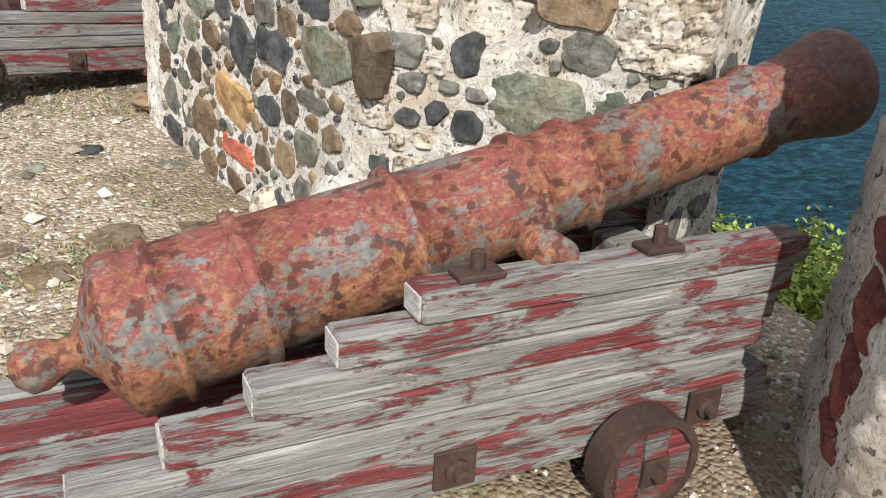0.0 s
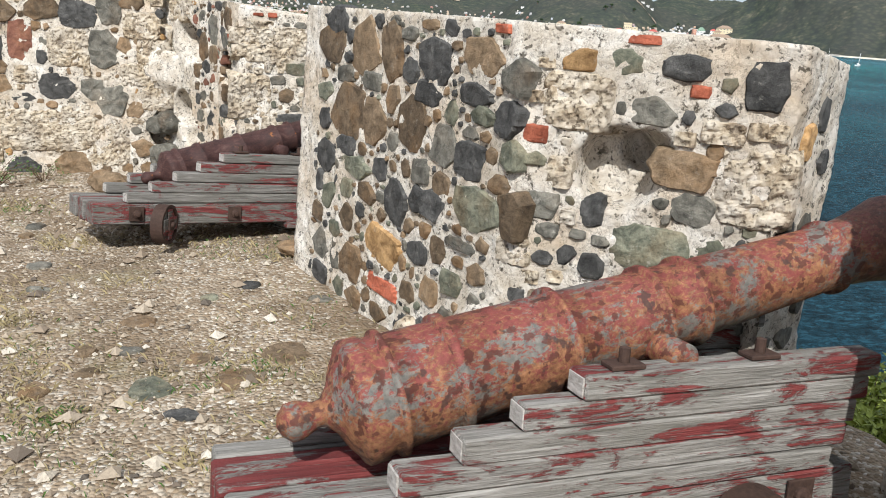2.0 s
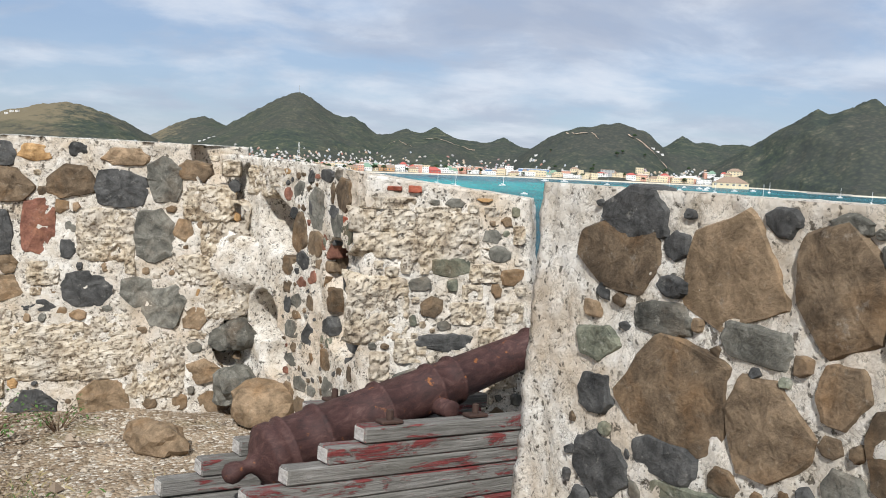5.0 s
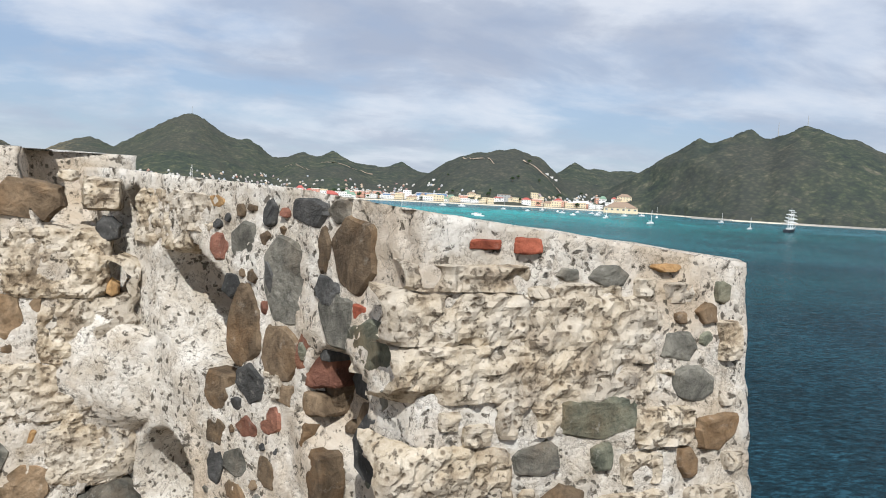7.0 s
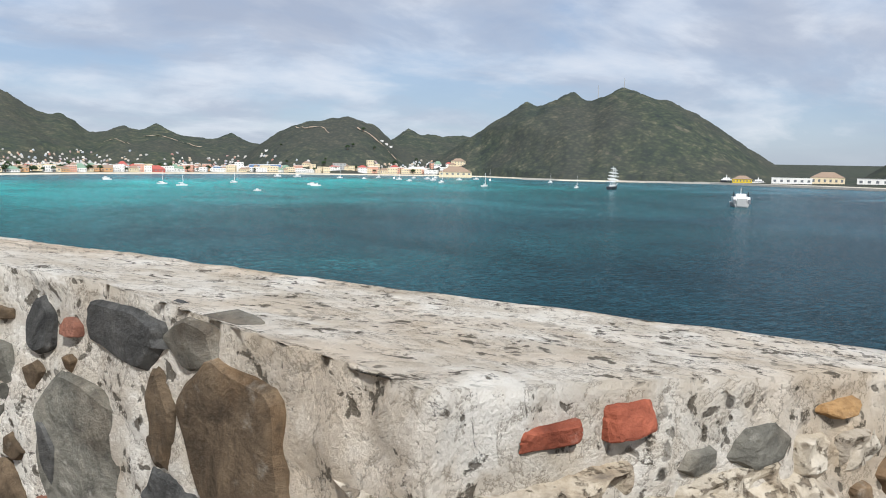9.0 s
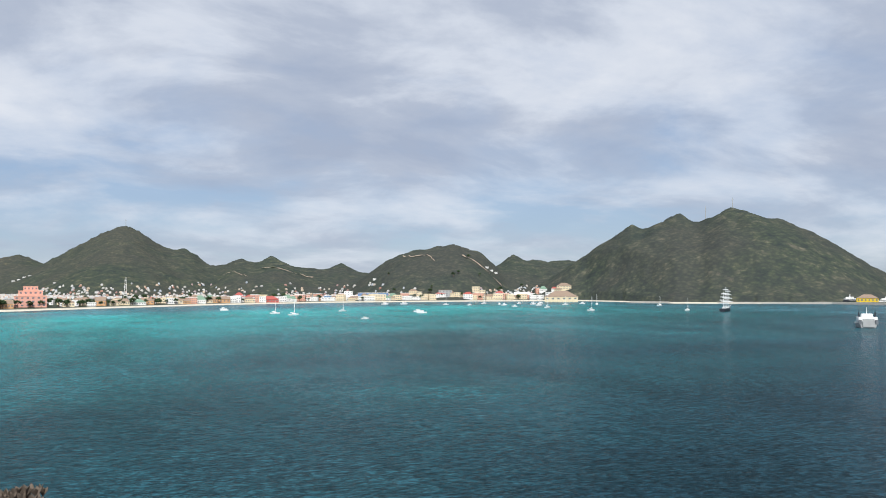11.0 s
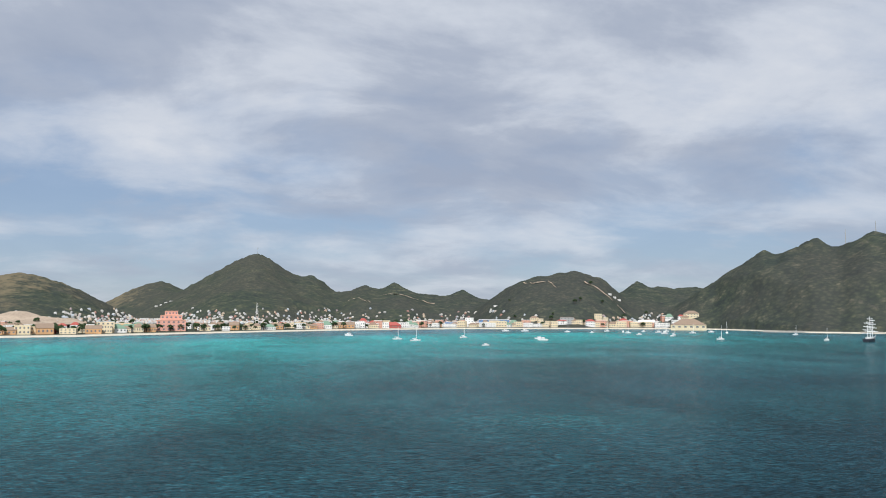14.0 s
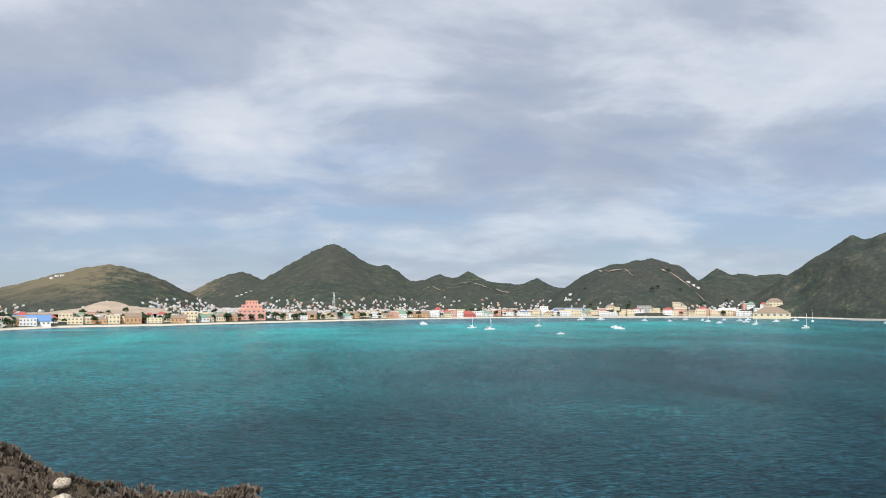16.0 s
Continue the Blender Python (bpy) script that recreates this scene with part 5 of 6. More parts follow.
house(facing(14.6, 55), 16, 14, 17, "white", "white", "flat", "tall white tower block in the town", 4, 3)
house(facing(16.3, 95), 60, 16, 13, "blue", "white", "flat", "long blue building in the town", 3, 9)
house(facing(21.3, 50), 26, 14, 12, "grey", "tanroof", "flat", "grey town building by the water", 3, 4)
house(facing(26.6, 60), 30, 14, 8, "white", "white", "gable", "large white building by the marina", 2, 6)
house(facing(29.5, 50), 28, 14, 8, "cream", "tanroof", "hip", "tan building at the foot of the hill", 2, 5)
# hillside houses
hv, hf = [], []
for n in range(10000):
    zone = rng.choice(("sentry", "sentry", "sentry", "sentry", "west", "east", "mid"))
    az = {"sentry": rng.uniform(-12, 5), "west": rng.uniform(-23, -12), "east": rng.uniform(23.5, 30), "mid": rng.uniform(5, 23)}[zone]
    back = rng.uniform(110, 900)
    x, y, z, r = at_shore(az, back)
    el = (z - 1.78) / r * 57.3
    top = {"sentry": 0.30, "west": 0.0, "east": 0.0, "mid": 0.35}[zone]
    if not -0.75 < el < top - (top + 0.75) * rng.random() * 0.9 or len(hv) > 16000:
        continue
    m, o = facing(az, back, rng.uniform(-40, 40)), len(hv)
    w, d_, h = rng.uniform(1.4, 3.2), rng.uniform(1.6, 2.6), rng.uniform(0.9, 1.9)
    hv += [m @ Vector(p) for p in ((-w, -d_, -3), (w, -d_, -3), (w, d_, -3), (-w, d_, -3), (-w, -d_, h), (w, -d_, h), (w, d_, h), (-w, d_, h), (-w * 0.6, 0, h + 2.2), (w * 0.6, 0, h + 2.2))]
    hf += [tuple(o + q for q in f) for f in ((0, 1, 5, 4), (1, 2, 6, 5), (2, 3, 7, 6), (3, 0, 4, 7), (4, 5, 9, 8), (6, 7, 8, 9), (5, 6, 9), (7, 4, 8))]
HOUSES = Nodes("far_house_paint")
HOUSES = HOUSES.done(HOUSES.ramp(HOUSES.island(), [(0.0, (0.58, 0.57, 0.54)), (0.3, (0.48, 0.455, 0.41)), (0.5, (0.34, 0.34, 0.34)), (0.68, (0.52, 0.42, 0.31)), (0.82, (0.34, 0.17, 0.13)), (0.92, (0.42, 0.45, 0.48))]), 0.85)
tagged(link_mesh("far_houses", hv, hf, HOUSES), "scattered small white houses on the lower slopes", "houses", kind="stuff")
for az, back, n in ((-6.4, 1350, 4), (-17.8, 850, 3), (22.4, 640, 2), (24.2, 330, 3), (16.1, 300, 2), (29.8, 520, 2), (21.6, 575, 2)):
    for i in range(n):
        copy_thing(TEMPLATES[0], facing(az + 0.3 * i, back + 14 * i, rng.uniform(-30, 30)) @ Matrix.Diagonal((0.26, 0.4, 0.40, 1)))


def lattice_tower(m, h, base, label):
    t = thing("radio_tower", m, label, "tower", "radio towers")
    for sx_, sy_ in ((-1, -1), (1, -1), (1, 1), (-1, 1)):
        bm = bmesh.new()
        rod(bm, (sx_ * base, sy_ * base, -2), (sx_ * base * 0.2, sy_ * base * 0.2, h), 0.30, 0.22, 5)
        part("leg", bm, PAINT["white"], t)
    for i in range(1, 7):
        s = base * (1 - 0.8 * i / 7)
        part("brace", box(-s - 0.3, s + 0.3, -s - 0.3, s + 0.3, h * i / 7, h * i / 7 + 0.6, 0.0), PAINT["white"], t)
    return t


lattice_tower(facing(0.1, 150), 42, 3.0, "tall white lattice tower in the town")
for az, r, h in ((40.6, 1800, 22), (38.9, 1800, 34), (0.05, 2900, 26)):
    x, y, z = far(az, r)
    t = thing("antenna_mast", pose(x, y, z), "thin antenna mast on a hilltop", "antenna", "antenna masts")
    bm = bmesh.new()
    rod(bm, (0, 0, -3), (0, 0, h), 0.9, 0.5, 6)
    part("mast", bm, PAINT["grey"], t)
    bm = bmesh.new()
    rod(bm, (-2, 0, h * 0.8), (2, 0, h * 0.8), 0.4, 0.4, 5)
    part("crossbar", bm, PAINT["grey"], t)

# quarry scar and hill roads
EARTH = simple("bare_earth", (0.42, 0.33, 0.245), 0.95, 0.35, 0.03, 0, 0.5)


def draped(name, path_pts, width, label, category):
    """A strip laid 1.5 m over the far land along (azimuth, distance) points."""
    verts, faces = [], []
    fine = []
    for (a0, r0), (a1, r1) in zip(path_pts, path_pts[1:]):
        fine += [(a0 + (a1 - a0) * f / 14, r0 + (r1 - r0) * f / 14) for f in range(14)]
    fine.append(path_pts[-1])
    for i, (a, r) in enumerate(fine):
        wv = width * (0.85 + 0.2 * math.sin(i * 0.35))
        for k in (-1, -0.3, 0.3, 1):
            x, y, z = far(a, r + k * wv)
            verts.append((x, y, z + (2.2 if width < 20 else 4.5)))
    for i in range(len(fine) - 1):
        for k in range(3):
            faces.append((i * 4 + k, i * 4 + 4 + k, i * 4 + 5 + k, i * 4 + 1 + k))
    return tagged(link_mesh(name, verts, faces, EARTH, smooth=True), label, category, kind="structure")


draped("road_1", [(18.3, 2010), (18.9, 1960), (20.0, 1930), (20.3, 1900), (20.6, 1860)], 4, "pale unpaved road cut into the hillside", "road")
draped("road_2", [(22.5, 1930), (23.6, 1900), (24.5, 1870), (25.2, 1850)], 4, "pale unpaved road cut into the hillside", "road")
draped("road_3", [(8.6, 2330), (10.5, 2330), (12.2, 2360)], 4, "pale unpaved road cut into the hillside", "road")
draped("road_4", [(6.2, 2300), (7.0, 2250), (7.8, 2180)], 3, "pale unpaved road cut into the hillside", "road")
draped("quarry", [(-19.2, 1480), (-16, 1500), (-13.4, 1500), (-10.6, 1490)], 75, "pale bare earth quarry at the hill's foot", "quarry")

# ---- trees among the houses ----
FARLEAF = simple("far_tree_leaf", (0.035, 0.060, 0.022), 0.9, 0.5, 0.4, 0, 0.0)


def far_tree(m, seed):
    r2 = random.Random(seed)
    t = thing("tree", m, "dark green broadleaf tree by the beach houses", "tree", "town trees")
    bm = bmesh.new()
    rod(bm, (0, 0, -1), (0.3, 0, 4.5), 0.5, 0.25, 6)
    rod(bm, (0.2, 0, 3.5), (2.2, 0.5, 6), 0.25, 0.1, 5)
    rod(bm, (0.2, 0, 3.5), (-1.8, -0.5, 6), 0.25, 0.1, 5)
    part("trunk", bm, TWIG, t)
    verts, faces = [], []
    for _ in range(70):
        a, b, rr = r2.uniform(0, 6.28), r2.uniform(-0.4, 1.4), r2.uniform(0.4, 1.0)
        c = Vector((math.cos(a) * math.cos(b) * 4.6 * rr, math.sin(a) * math.cos(b) * 4.6 * rr, 6.2 + math.sin(b) * 3.4 * rr))
        s, o = r2.uniform(0.7, 1.3), len(verts)
        for d in ((1, 0, 0), (-1, 0, 0), (0, 1, 0), (0, -1, 0), (0, 0, 0.8), (0, 0, -0.7)):
            verts.append(c + Vector(d) * s * r2.uniform(0.7, 1.2))
        faces += [(o + i, o + j, o + k) for i, j, k in ((0, 2, 4), (2, 1, 4), (1, 3, 4), (3, 0, 4), (2, 0, 5), (1, 2, 5), (3, 1, 5), (0, 3, 5))]
    link_mesh("crown", verts, faces, FARLEAF, t)
    return t


trees = [far_tree(facing(-20.2, 40), 1), far_tree(facing(-14, 45), 2), far_tree(facing(-10.4, 45), 3)]
for n in range(230):
    az = rng.choice((rng.uniform(-23, -6), rng.uniform(-23, 31), rng.uniform(-6, 12)))
    sc = rng.uniform(0.6, 1.25)
    copy_thing(trees[n % 3], facing(az, rng.choice((rng.uniform(28, 70), rng.uniform(70, 420))), rng.uniform(0, 360)) @ Matrix.Scale(sc, 4))

# ---- boats and ships ----
BOATWHITE, HULLDARK = simple("boat_white", (0.82, 0.82, 0.80), 0.4, 0.06, 0.3, 0, 0.0), simple("boat_dark_hull", (0.03, 0.035, 0.045), 0.5, 0.2, 0.3, 0, 0.0)


def hull(length, beam, depth, fine=0.35):
    bm = bmesh.new()
    stations = []
    for i in range(9):
        f = i / 8
        b = beam / 2 * (1 - max(0, (f - 0.55) / 0.45) ** 2) * (0.85 + 0.15 * min(1, f * 3))
        x, sheer = -length / 2 + length * f, depth * (1 + fine * max(0, f - 0.5))
        stations.append([bm.verts.new((x, s * b * k, z)) for s, k, z in ((-1, 1, sheer), (-1, 0.75, -0.4), (1, 0.75, -0.4), (1, 1, sheer))])
    for a, b in zip(stations, stations[1:]):
        for k in range(4):
            bm.faces.new((a[k], a[(k + 1) % 4], b[(k + 1) % 4], b[k]))
    bm.faces.new(stations[0])
    bm.faces.new(list(reversed(stations[-1])))
    return bm


def sailboat(m, length=12, dark=False):
    t = thing("sailing_boat", m, "white sailing boat at anchor, sails furled", "boat", "anchored boats")
    part("hull", hull(length, 3.6, 1.3), HULLDARK if dark else BOATWHITE, t)
    part("cabin", box(-length * 0.15, length * 0.2, -1.1, 1.1, 1.3, 2.1, 0.15), BOATWHITE, t)
    bm = bmesh.new()
    rod(bm, (0.8, 0, 1.2), (0.8, 0, length * 1.3), 0.22, 0.14, 6)
    part("mast", bm, BOATWHITE, t)
    bm = bmesh.new()
    rod(bm, (0.8, 0, 2.9), (-length * 0.35, 0, 2.9), 0.35, 0.28, 6)
    part("boom", bm, BOATWHITE, t, "boom with furled sail")
    return t


def motorboat(m, length=10):
    t = thing("motor_boat", m, "small white motor boat at anchor", "boat", "anchored boats")
    part("hull", hull(length, 3.2, 1.3), BOATWHITE, t)
    part("cabin", box(-length * 0.2, length * 0.18, -1.2, 1.2, 1.25, 2.9, 0.2), BOATWHITE, t)
    part("windscreen", box(-length * 0.15, length * 0.185, -1.22, 1.22, 2.1, 2.6, 0.0), GLASS, t)
    return t


def on_water(x, y, turn):
    return pose(x, y, SEA_Z, 0, 0, turn)


s1 = sailboat(on_water(168, 871, 20))
for x, y, a, s in ((158, 927, 10, 0.9), (247, 974, 30, 0.9), (533, 990, 40, 1.2), (517, 852, 25, 1.05), (620, 807, 30, 0.9), (545, 1150, 15, 0.9), (610, 1180, 20, 1.0), (640, 1130, 10, 0.9), (690, 1120, 60, 1.1), (480, 1230, 10, 0.8), (560, 1260, 30, 1.0), (735, 1020, 20, 0.9)):
    copy_thing(s1, on_water(x, y, a) @ Matrix.Scale(s, 4))
b1 = motorboat(on_water(120, 1079, 175))
for x, y, a, s in ((309, 866, 160, 1.1), (208, 738, 10, 0.7), (320, 910, 170, 1.0), (522, 1067, 10, 0.9), (583, 1109, 20, 1.2), (430, 1290, 15, 1.3), (400, 1300, 5, 1.2), (500, 1180, 20, 0.8), (125, 1138, 0, 0.9), (560, 1200, 60, 1.0), (610, 1230, 30, 1.0), (655, 1240, 10, 1.0), (700, 1180, 0, 1.0)):
    copy_thing(b1, on_water(x, y, a) @ Matrix.Scale(s, 4))

tall = thing("tall_ship", on_water(636, 760, 38), "three-masted tall ship with dark hull at anchor", "ship")
part("hull", hull(38, 8, 3.4, 0.8), HULLDARK, tall)
part("deckhouse", box(-10, 6, -2.4, 2.4, 3.4, 5.2, 0.2), BOATWHITE, tall)
for x, h in ((-11, 22), (1, 27), (12, 25)):
    bm = bmesh.new()
    rod(bm, (x, 0, 3), (x, 0, h), 0.38, 0.2, 6)
    mast = part("mast", bm, BOATWHITE, tall)
    for k in range(4):
        bm = bmesh.new()
        rod(bm, (x, -5.2 + k * 0.8, h * (0.42 + 0.16 * k)), (x, 5.2 - k * 0.8, h * (0.42 + 0.16 * k)), 0.42, 0.42, 6)
        part("yard", bm, BOATWHITE, mast, "yard with furled sail")
bm = bmesh.new()
rod(bm, (18, 0, 4), (27, 0, 7), 0.3, 0.15, 6)
part("bowsprit", bm, BOATWHITE, tall)

ferry = thing("landing_ferry", on_water(484, 437, 50), "pale grey landing ferry seen from its ramp end", "ship")
part("hull", hull(30, 13, 3.2, 0.2), PAINT["grey"], ferry)
part("superstructure", box(-13.5, -4, -6, 6, 3.0, 7.4, 0.3), BOATWHITE, ferry)
part("wheelhouse", box(-10, -6, -3.6, 3.6, 7.4, 9.6, 0.3), BOATWHITE, ferry)
part("ramp", box(-15.6, -15.0, -3.6, 3.6, 0.6, 6.2, 0.1), PAINT["grey"], ferry)
for y in (-5.1, 5.1):
    part("opening", box(-15.3, -13.4, y - 0.9, y + 0.9, 2.6, 5.6, 0.1), GLASS, ferry)
    bm = bmesh.new()
    rod(bm, (-9, y, 7.3), (-9, y, 11), 0.5, 0.4, 8)
    part("funnel", bm, HULLDARK, ferry)
bm = bmesh.new()
rod(bm, (-8, 0, 9.5), (-8, 0, 14), 0.25, 0.12, 6)
part("mast", bm, BOATWHITE, ferry)

for x, y, a, s in ((1065, 985, 205, 1.0), (1100, 950, 195, 0.8)):
    t = thing("motor_yacht", on_water(x, y, a) @ Matrix.Scale(s, 4), "large white motor yacht moored at the quay", "ship", "motor yachts")
    part("hull", hull(55, 10, 4.5, 0.6), HULLDARK if s == 1.0 and x < 1080 else BOATWHITE, t)
    part("deck_house", box(-20, 12, -4, 4, 4.3, 7.5, 0.5), BOATWHITE, t)
    part("upper_deck", box(-14, 6, -3.2, 3.2, 7.5, 10.2, 0.5), BOATWHITE, t)
    part("window_band", box(-18, 12.1, -4.06, 4.06, 5.4, 6.6, 0.0), GLASS, t)
    bm = bmesh.new()
    rod(bm, (-4, 0, 10), (-5, 0, 15), 0.7, 0.3, 6)
    part("mast", bm, BOATWHITE, t)

# quay, terminal sheds and the breakwater road at the hill's foot
QUAY = simple("quay_concrete", (0.46, 0.42, 0.37), 0.9, 0.25, 0.05, 0, 0.0)


def quay(name, p, q, w, h, label):
    mid, ln = ((p[0] + q[0]) / 2, (p[1] + q[1]) / 2), math.dist(p, q)
    t = part(name, box(-ln / 2, ln / 2, -w / 2, w / 2, -4, h, 0.0), QUAY, None, label)
    t.matrix_basis = pose(*mid, SEA_Z, 0, 0, math.degrees(math.atan2(q[1] - p[1], q[0] - p[0])))
    return tagged(t, label, "quay", kind="structure")


quay("quay_1", (1010, 1000), (1040, 640), 14, 3.0, "long grey concrete cruise pier")
quay("quay_2", (800, 1190), (1020, 960), 16, 2.6, "pale stone quay under the dark hill")
for x, y, a, w, h, wall, roof in ((1120, 900, -50, 60, 9, "white", "white"), (1180, 880, -50, 50, 11, "cream", "tanroof"), (1230, 820, -55, 70, 10, "white", "grey"), (1290, 800, -55, 60, 14, "salmon", "redroof"),
                                  (1330, 740, -58, 60, 16, "cream", "grey"), (1210, 740, -58, 80, 8, "white", "white"), (1260, 690, -60, 70, 7, "orange", "grey"), (1400, 760, -60, 60, 22, "white", "grey"),
                                  (745, 1330, -30, 60, 7, "cream", "tanroof"), (905, 1120, -40, 60, 5, "white", "white"), (960, 1060, -42, 50, 5, "white", "redroof"), (1010, 1030, -45, 40, 5, "cream", "white"), (1070, 955, -48, 30, 6, "yellow", "tanroof")):
    house(pose(x, y, SEA_Z + 2.5, 0, 0, a), w, 18, h, wall, roof, "flat" if roof != "tanroof" else "hip", f"{wall} harbour shed with {'flat' if roof != 'tanroof' else 'hipped'} roof", 1, 6, "harbour buildings")
cruise = thing("cruise_ship", on_water(1110, 560, 205), "white cruise ship moored at the pier", "ship")
part("hull", hull(150, 24, 10, 0.4), BOATWHITE, cruise)
part("superstructure", box(-60, 36, -11, 11, 10, 24, 1.0), BOATWHITE, cruise)
part("bridge", box(30, 42, -12, 12, 18, 23, 1.0), GLASS, cruise)

# ---- loose stones, plants and small things round the battery ----


def boulder(name, place, size, material, seed, label="", category="", group="", parent=None, sub=2):
    bm = bmesh.new()
    bmesh.ops.create_icosphere(bm, subdivisions=sub, radius=1.0)
    off = Vector((seed * 3.7, seed * 1.3, 0))
    for v in bm.verts:
        p = v.co.copy()
        k = 1 + 0.35 * noise.noise(p * 1.1 + off) + 0.15 * noise.noise(p * 3.1 + off)
        v.co = Vector((p.x * size[0] * k, p.y * size[1] * k, max(-0.6, p.z) * size[2] * k))
    ob = part(name, bm, material, parent, label)
    ob.matrix_basis = pose(*place, 0, 0, seed * 47 % 360)
    if category:
        tagged(ob, label, category, group)
    return ob


boulder("rock", (-0.27, 6.84, gz(-0.27, 6.84) + 0.06), (0.21, 0.13, 0.10), STONE["tan"], 3, "pale rounded rock lying before the wall", "rock", "loose rocks", sub=3)
boulder("rock", (0.10, 7.52, 0.16), (0.15, 0.13, 0.16), STONE["grey"], 5, "grey rock fallen from the broken wall", "rock", "loose rocks", sub=3)
boulder("rock", (0.30, 7.28, 0.12), (0.22, 0.16, 0.15), STONE["tan"], 8, "tan rock fallen from the broken wall", "rock", "loose rocks", sub=3)
boulder("rock", (0.13, 7.62, 0.46), (0.12, 0.11, 0.12), STONE["grey"], 9, "round grey rock lodged in the wall gap", "rock", "loose rocks", sub=3)
boulder("rock", (1.24, 5.02, gz(1.24, 5.02) + 0.05), (0.17, 0.09, 0.06), STONE["tan"], 11, "flat tan stone at the wall's foot", "rock", "loose rocks", sub=3)
boulder("rock", (0.25, 0.85, 0.10), (0.16, 0.22, 0.16), STONE["brown"], 14, "rough brown stone lying on the gravel", "rock", "loose rocks", sub=3)
for i, (x, y, a, b, c, tone) in enumerate(((2.10, 2.86, 0.20, 0.13, 0.10, "pale"), (1.98, 3.02, 0.16, 0.12, 0.12, "pale"), (2.30, 2.78, 0.22, 0.12, 0.10, "pale"), (1.83, 3.33, 0.13, 0.10, 0.09, "pale"), (1.76, 3.6, 0.12, 0.10, 0.10, "pale"), (2.55, 2.62, 0.15, 0.10, 0.08, "grey"))):
    boulder("stone", (x, y, 0.05), (a, b, c), STONE[tone], 20 + i, parent=wall_1, sub=3)

# worn paving stones showing through the soil
rng = random.Random(77)
flat = []
for n in range(900):
    if len(flat) >= 105:
        break
    x, y = rng.uniform(-2.8, 1.6), rng.uniform(0.9, 7.0)
    r = rng.uniform(0.05, 0.16)
    lim = 2.02 - (y - 3.0) * 0.374 - 0.2
    if x > lim or (0.75 < x and 1.35 < y < 2.5) or (x > -0.2 and 4.8 < y < 6.3) or any(math.dist((x, y), f[:2]) < (r + f[2]) * 1.05 for f in flat):
        continue
    flat.append((x, y, r))
    tone = rng.choice(("grey", "dark", "grey", "brown", "brown", "tan", "tan", "green", "brown" if rng.random() < 0.15 else "tan"))
    k, verts, faces = 11, [], []
    asp, turn = rng.uniform(0.5, 1.0), rng.uniform(0, 3.1)
    ring = [(math.cos(6.283 * i / k) * rng.uniform(0.75, 1.1), math.sin(6.283 * i / k) * asp * rng.uniform(0.75, 1.1)) for i in range(k)]
    for s, z in ((1.05, -0.05), (1.0, 0.004), (0.9, 0.016), (0.5, 0.020)):
        verts += [((p * math.cos(turn) - q * math.sin(turn)) * r * s, (p * math.sin(turn) + q * math.cos(turn)) * r * s, z + rng.uniform(-0.003, 0.003)) for p, q in ring]
    verts.append((0, 0, 0.021))
    for l in range(3):
        faces += [(l * k + i, l * k + (i + 1) % k, (l + 1) * k + (i + 1) % k, (l + 1) * k + i) for i in range(k)]
    faces += [(3 * k + i, 3 * k + (i + 1) % k, 4 * k) for i in range(k)]
    ob = link_mesh("stone", verts, faces, STONE[tone], ground)
    ob.matrix_basis = pose(x, y, gz(x, y) - 0.002, rng.uniform(-3, 3), rng.uniform(-3, 3), 0)


def pebble_mat():
    k = Nodes("gravel_pebbles").world_coord()
    col = k.ramp(k.island(), [(0.0, (0.08, 0.07, 0.06)), (0.22, (0.22, 0.165, 0.115)), (0.55, (0.38, 0.31, 0.23)), (0.85, (0.54, 0.475, 0.38)), (1.0, (0.68, 0.63, 0.54))])
    f = k.noise(90, 5, 0.6)
    return k.done(k.mix(k.ramp(f, [(0.3, 0.5), (0.6, 0.0)]), col, (0.18, 0.15, 0.12)), 0.9, f, 0.004, 0.6, 0, 0.2)


def pebbles(n, x0, x1, y0, y1, lo, hi, seed):
    r = np.random.RandomState(seed)
    px, py = r.uniform(x0, x1, n), r.uniform(y0, y1, n)
    keep = (fbm(px * 1.1, py * 1.1, 3) > -0.12) | (r.rand(n) < 0.35)
    px, py = px[keep], py[keep]
    pz = ground_z(px, py)
    s = lo * (hi / lo) ** (r.rand(len(px)) ** 2.2)
    base = np.array([(1, 0, 0), (0.1, 1, 0), (-1, 0.1, 0), (0, -1, 0.1), (0.1, 0, 0.75), (0, 0, -0.6)])
    tri = np.array([(0, 1, 4), (1, 2, 4), (2, 3, 4), (3, 0, 4), (1, 0, 5), (2, 1, 5), (3, 2, 5), (0, 3, 5)])
    jit = 1 + r.uniform(-0.35, 0.35, (len(px), 6, 3))
    ang = r.uniform(0, 6.28, len(px))
    loc = base[None] * jit * s[:, None, None]
    c, d = np.cos(ang)[:, None], np.sin(ang)[:, None]
    vx, vy = loc[..., 0] * c - loc[..., 1] * d, loc[..., 0] * d + loc[..., 1] * c
    verts = np.stack([vx + px[:, None], vy + py[:, None], loc[..., 2] + (pz + s * 0.25)[:, None]], -1).reshape(-1, 3)
    faces = (tri[None] + 6 * np.arange(len(px))[:, None, None]).reshape(-1, 3)
    return verts.tolist(), faces.tolist()


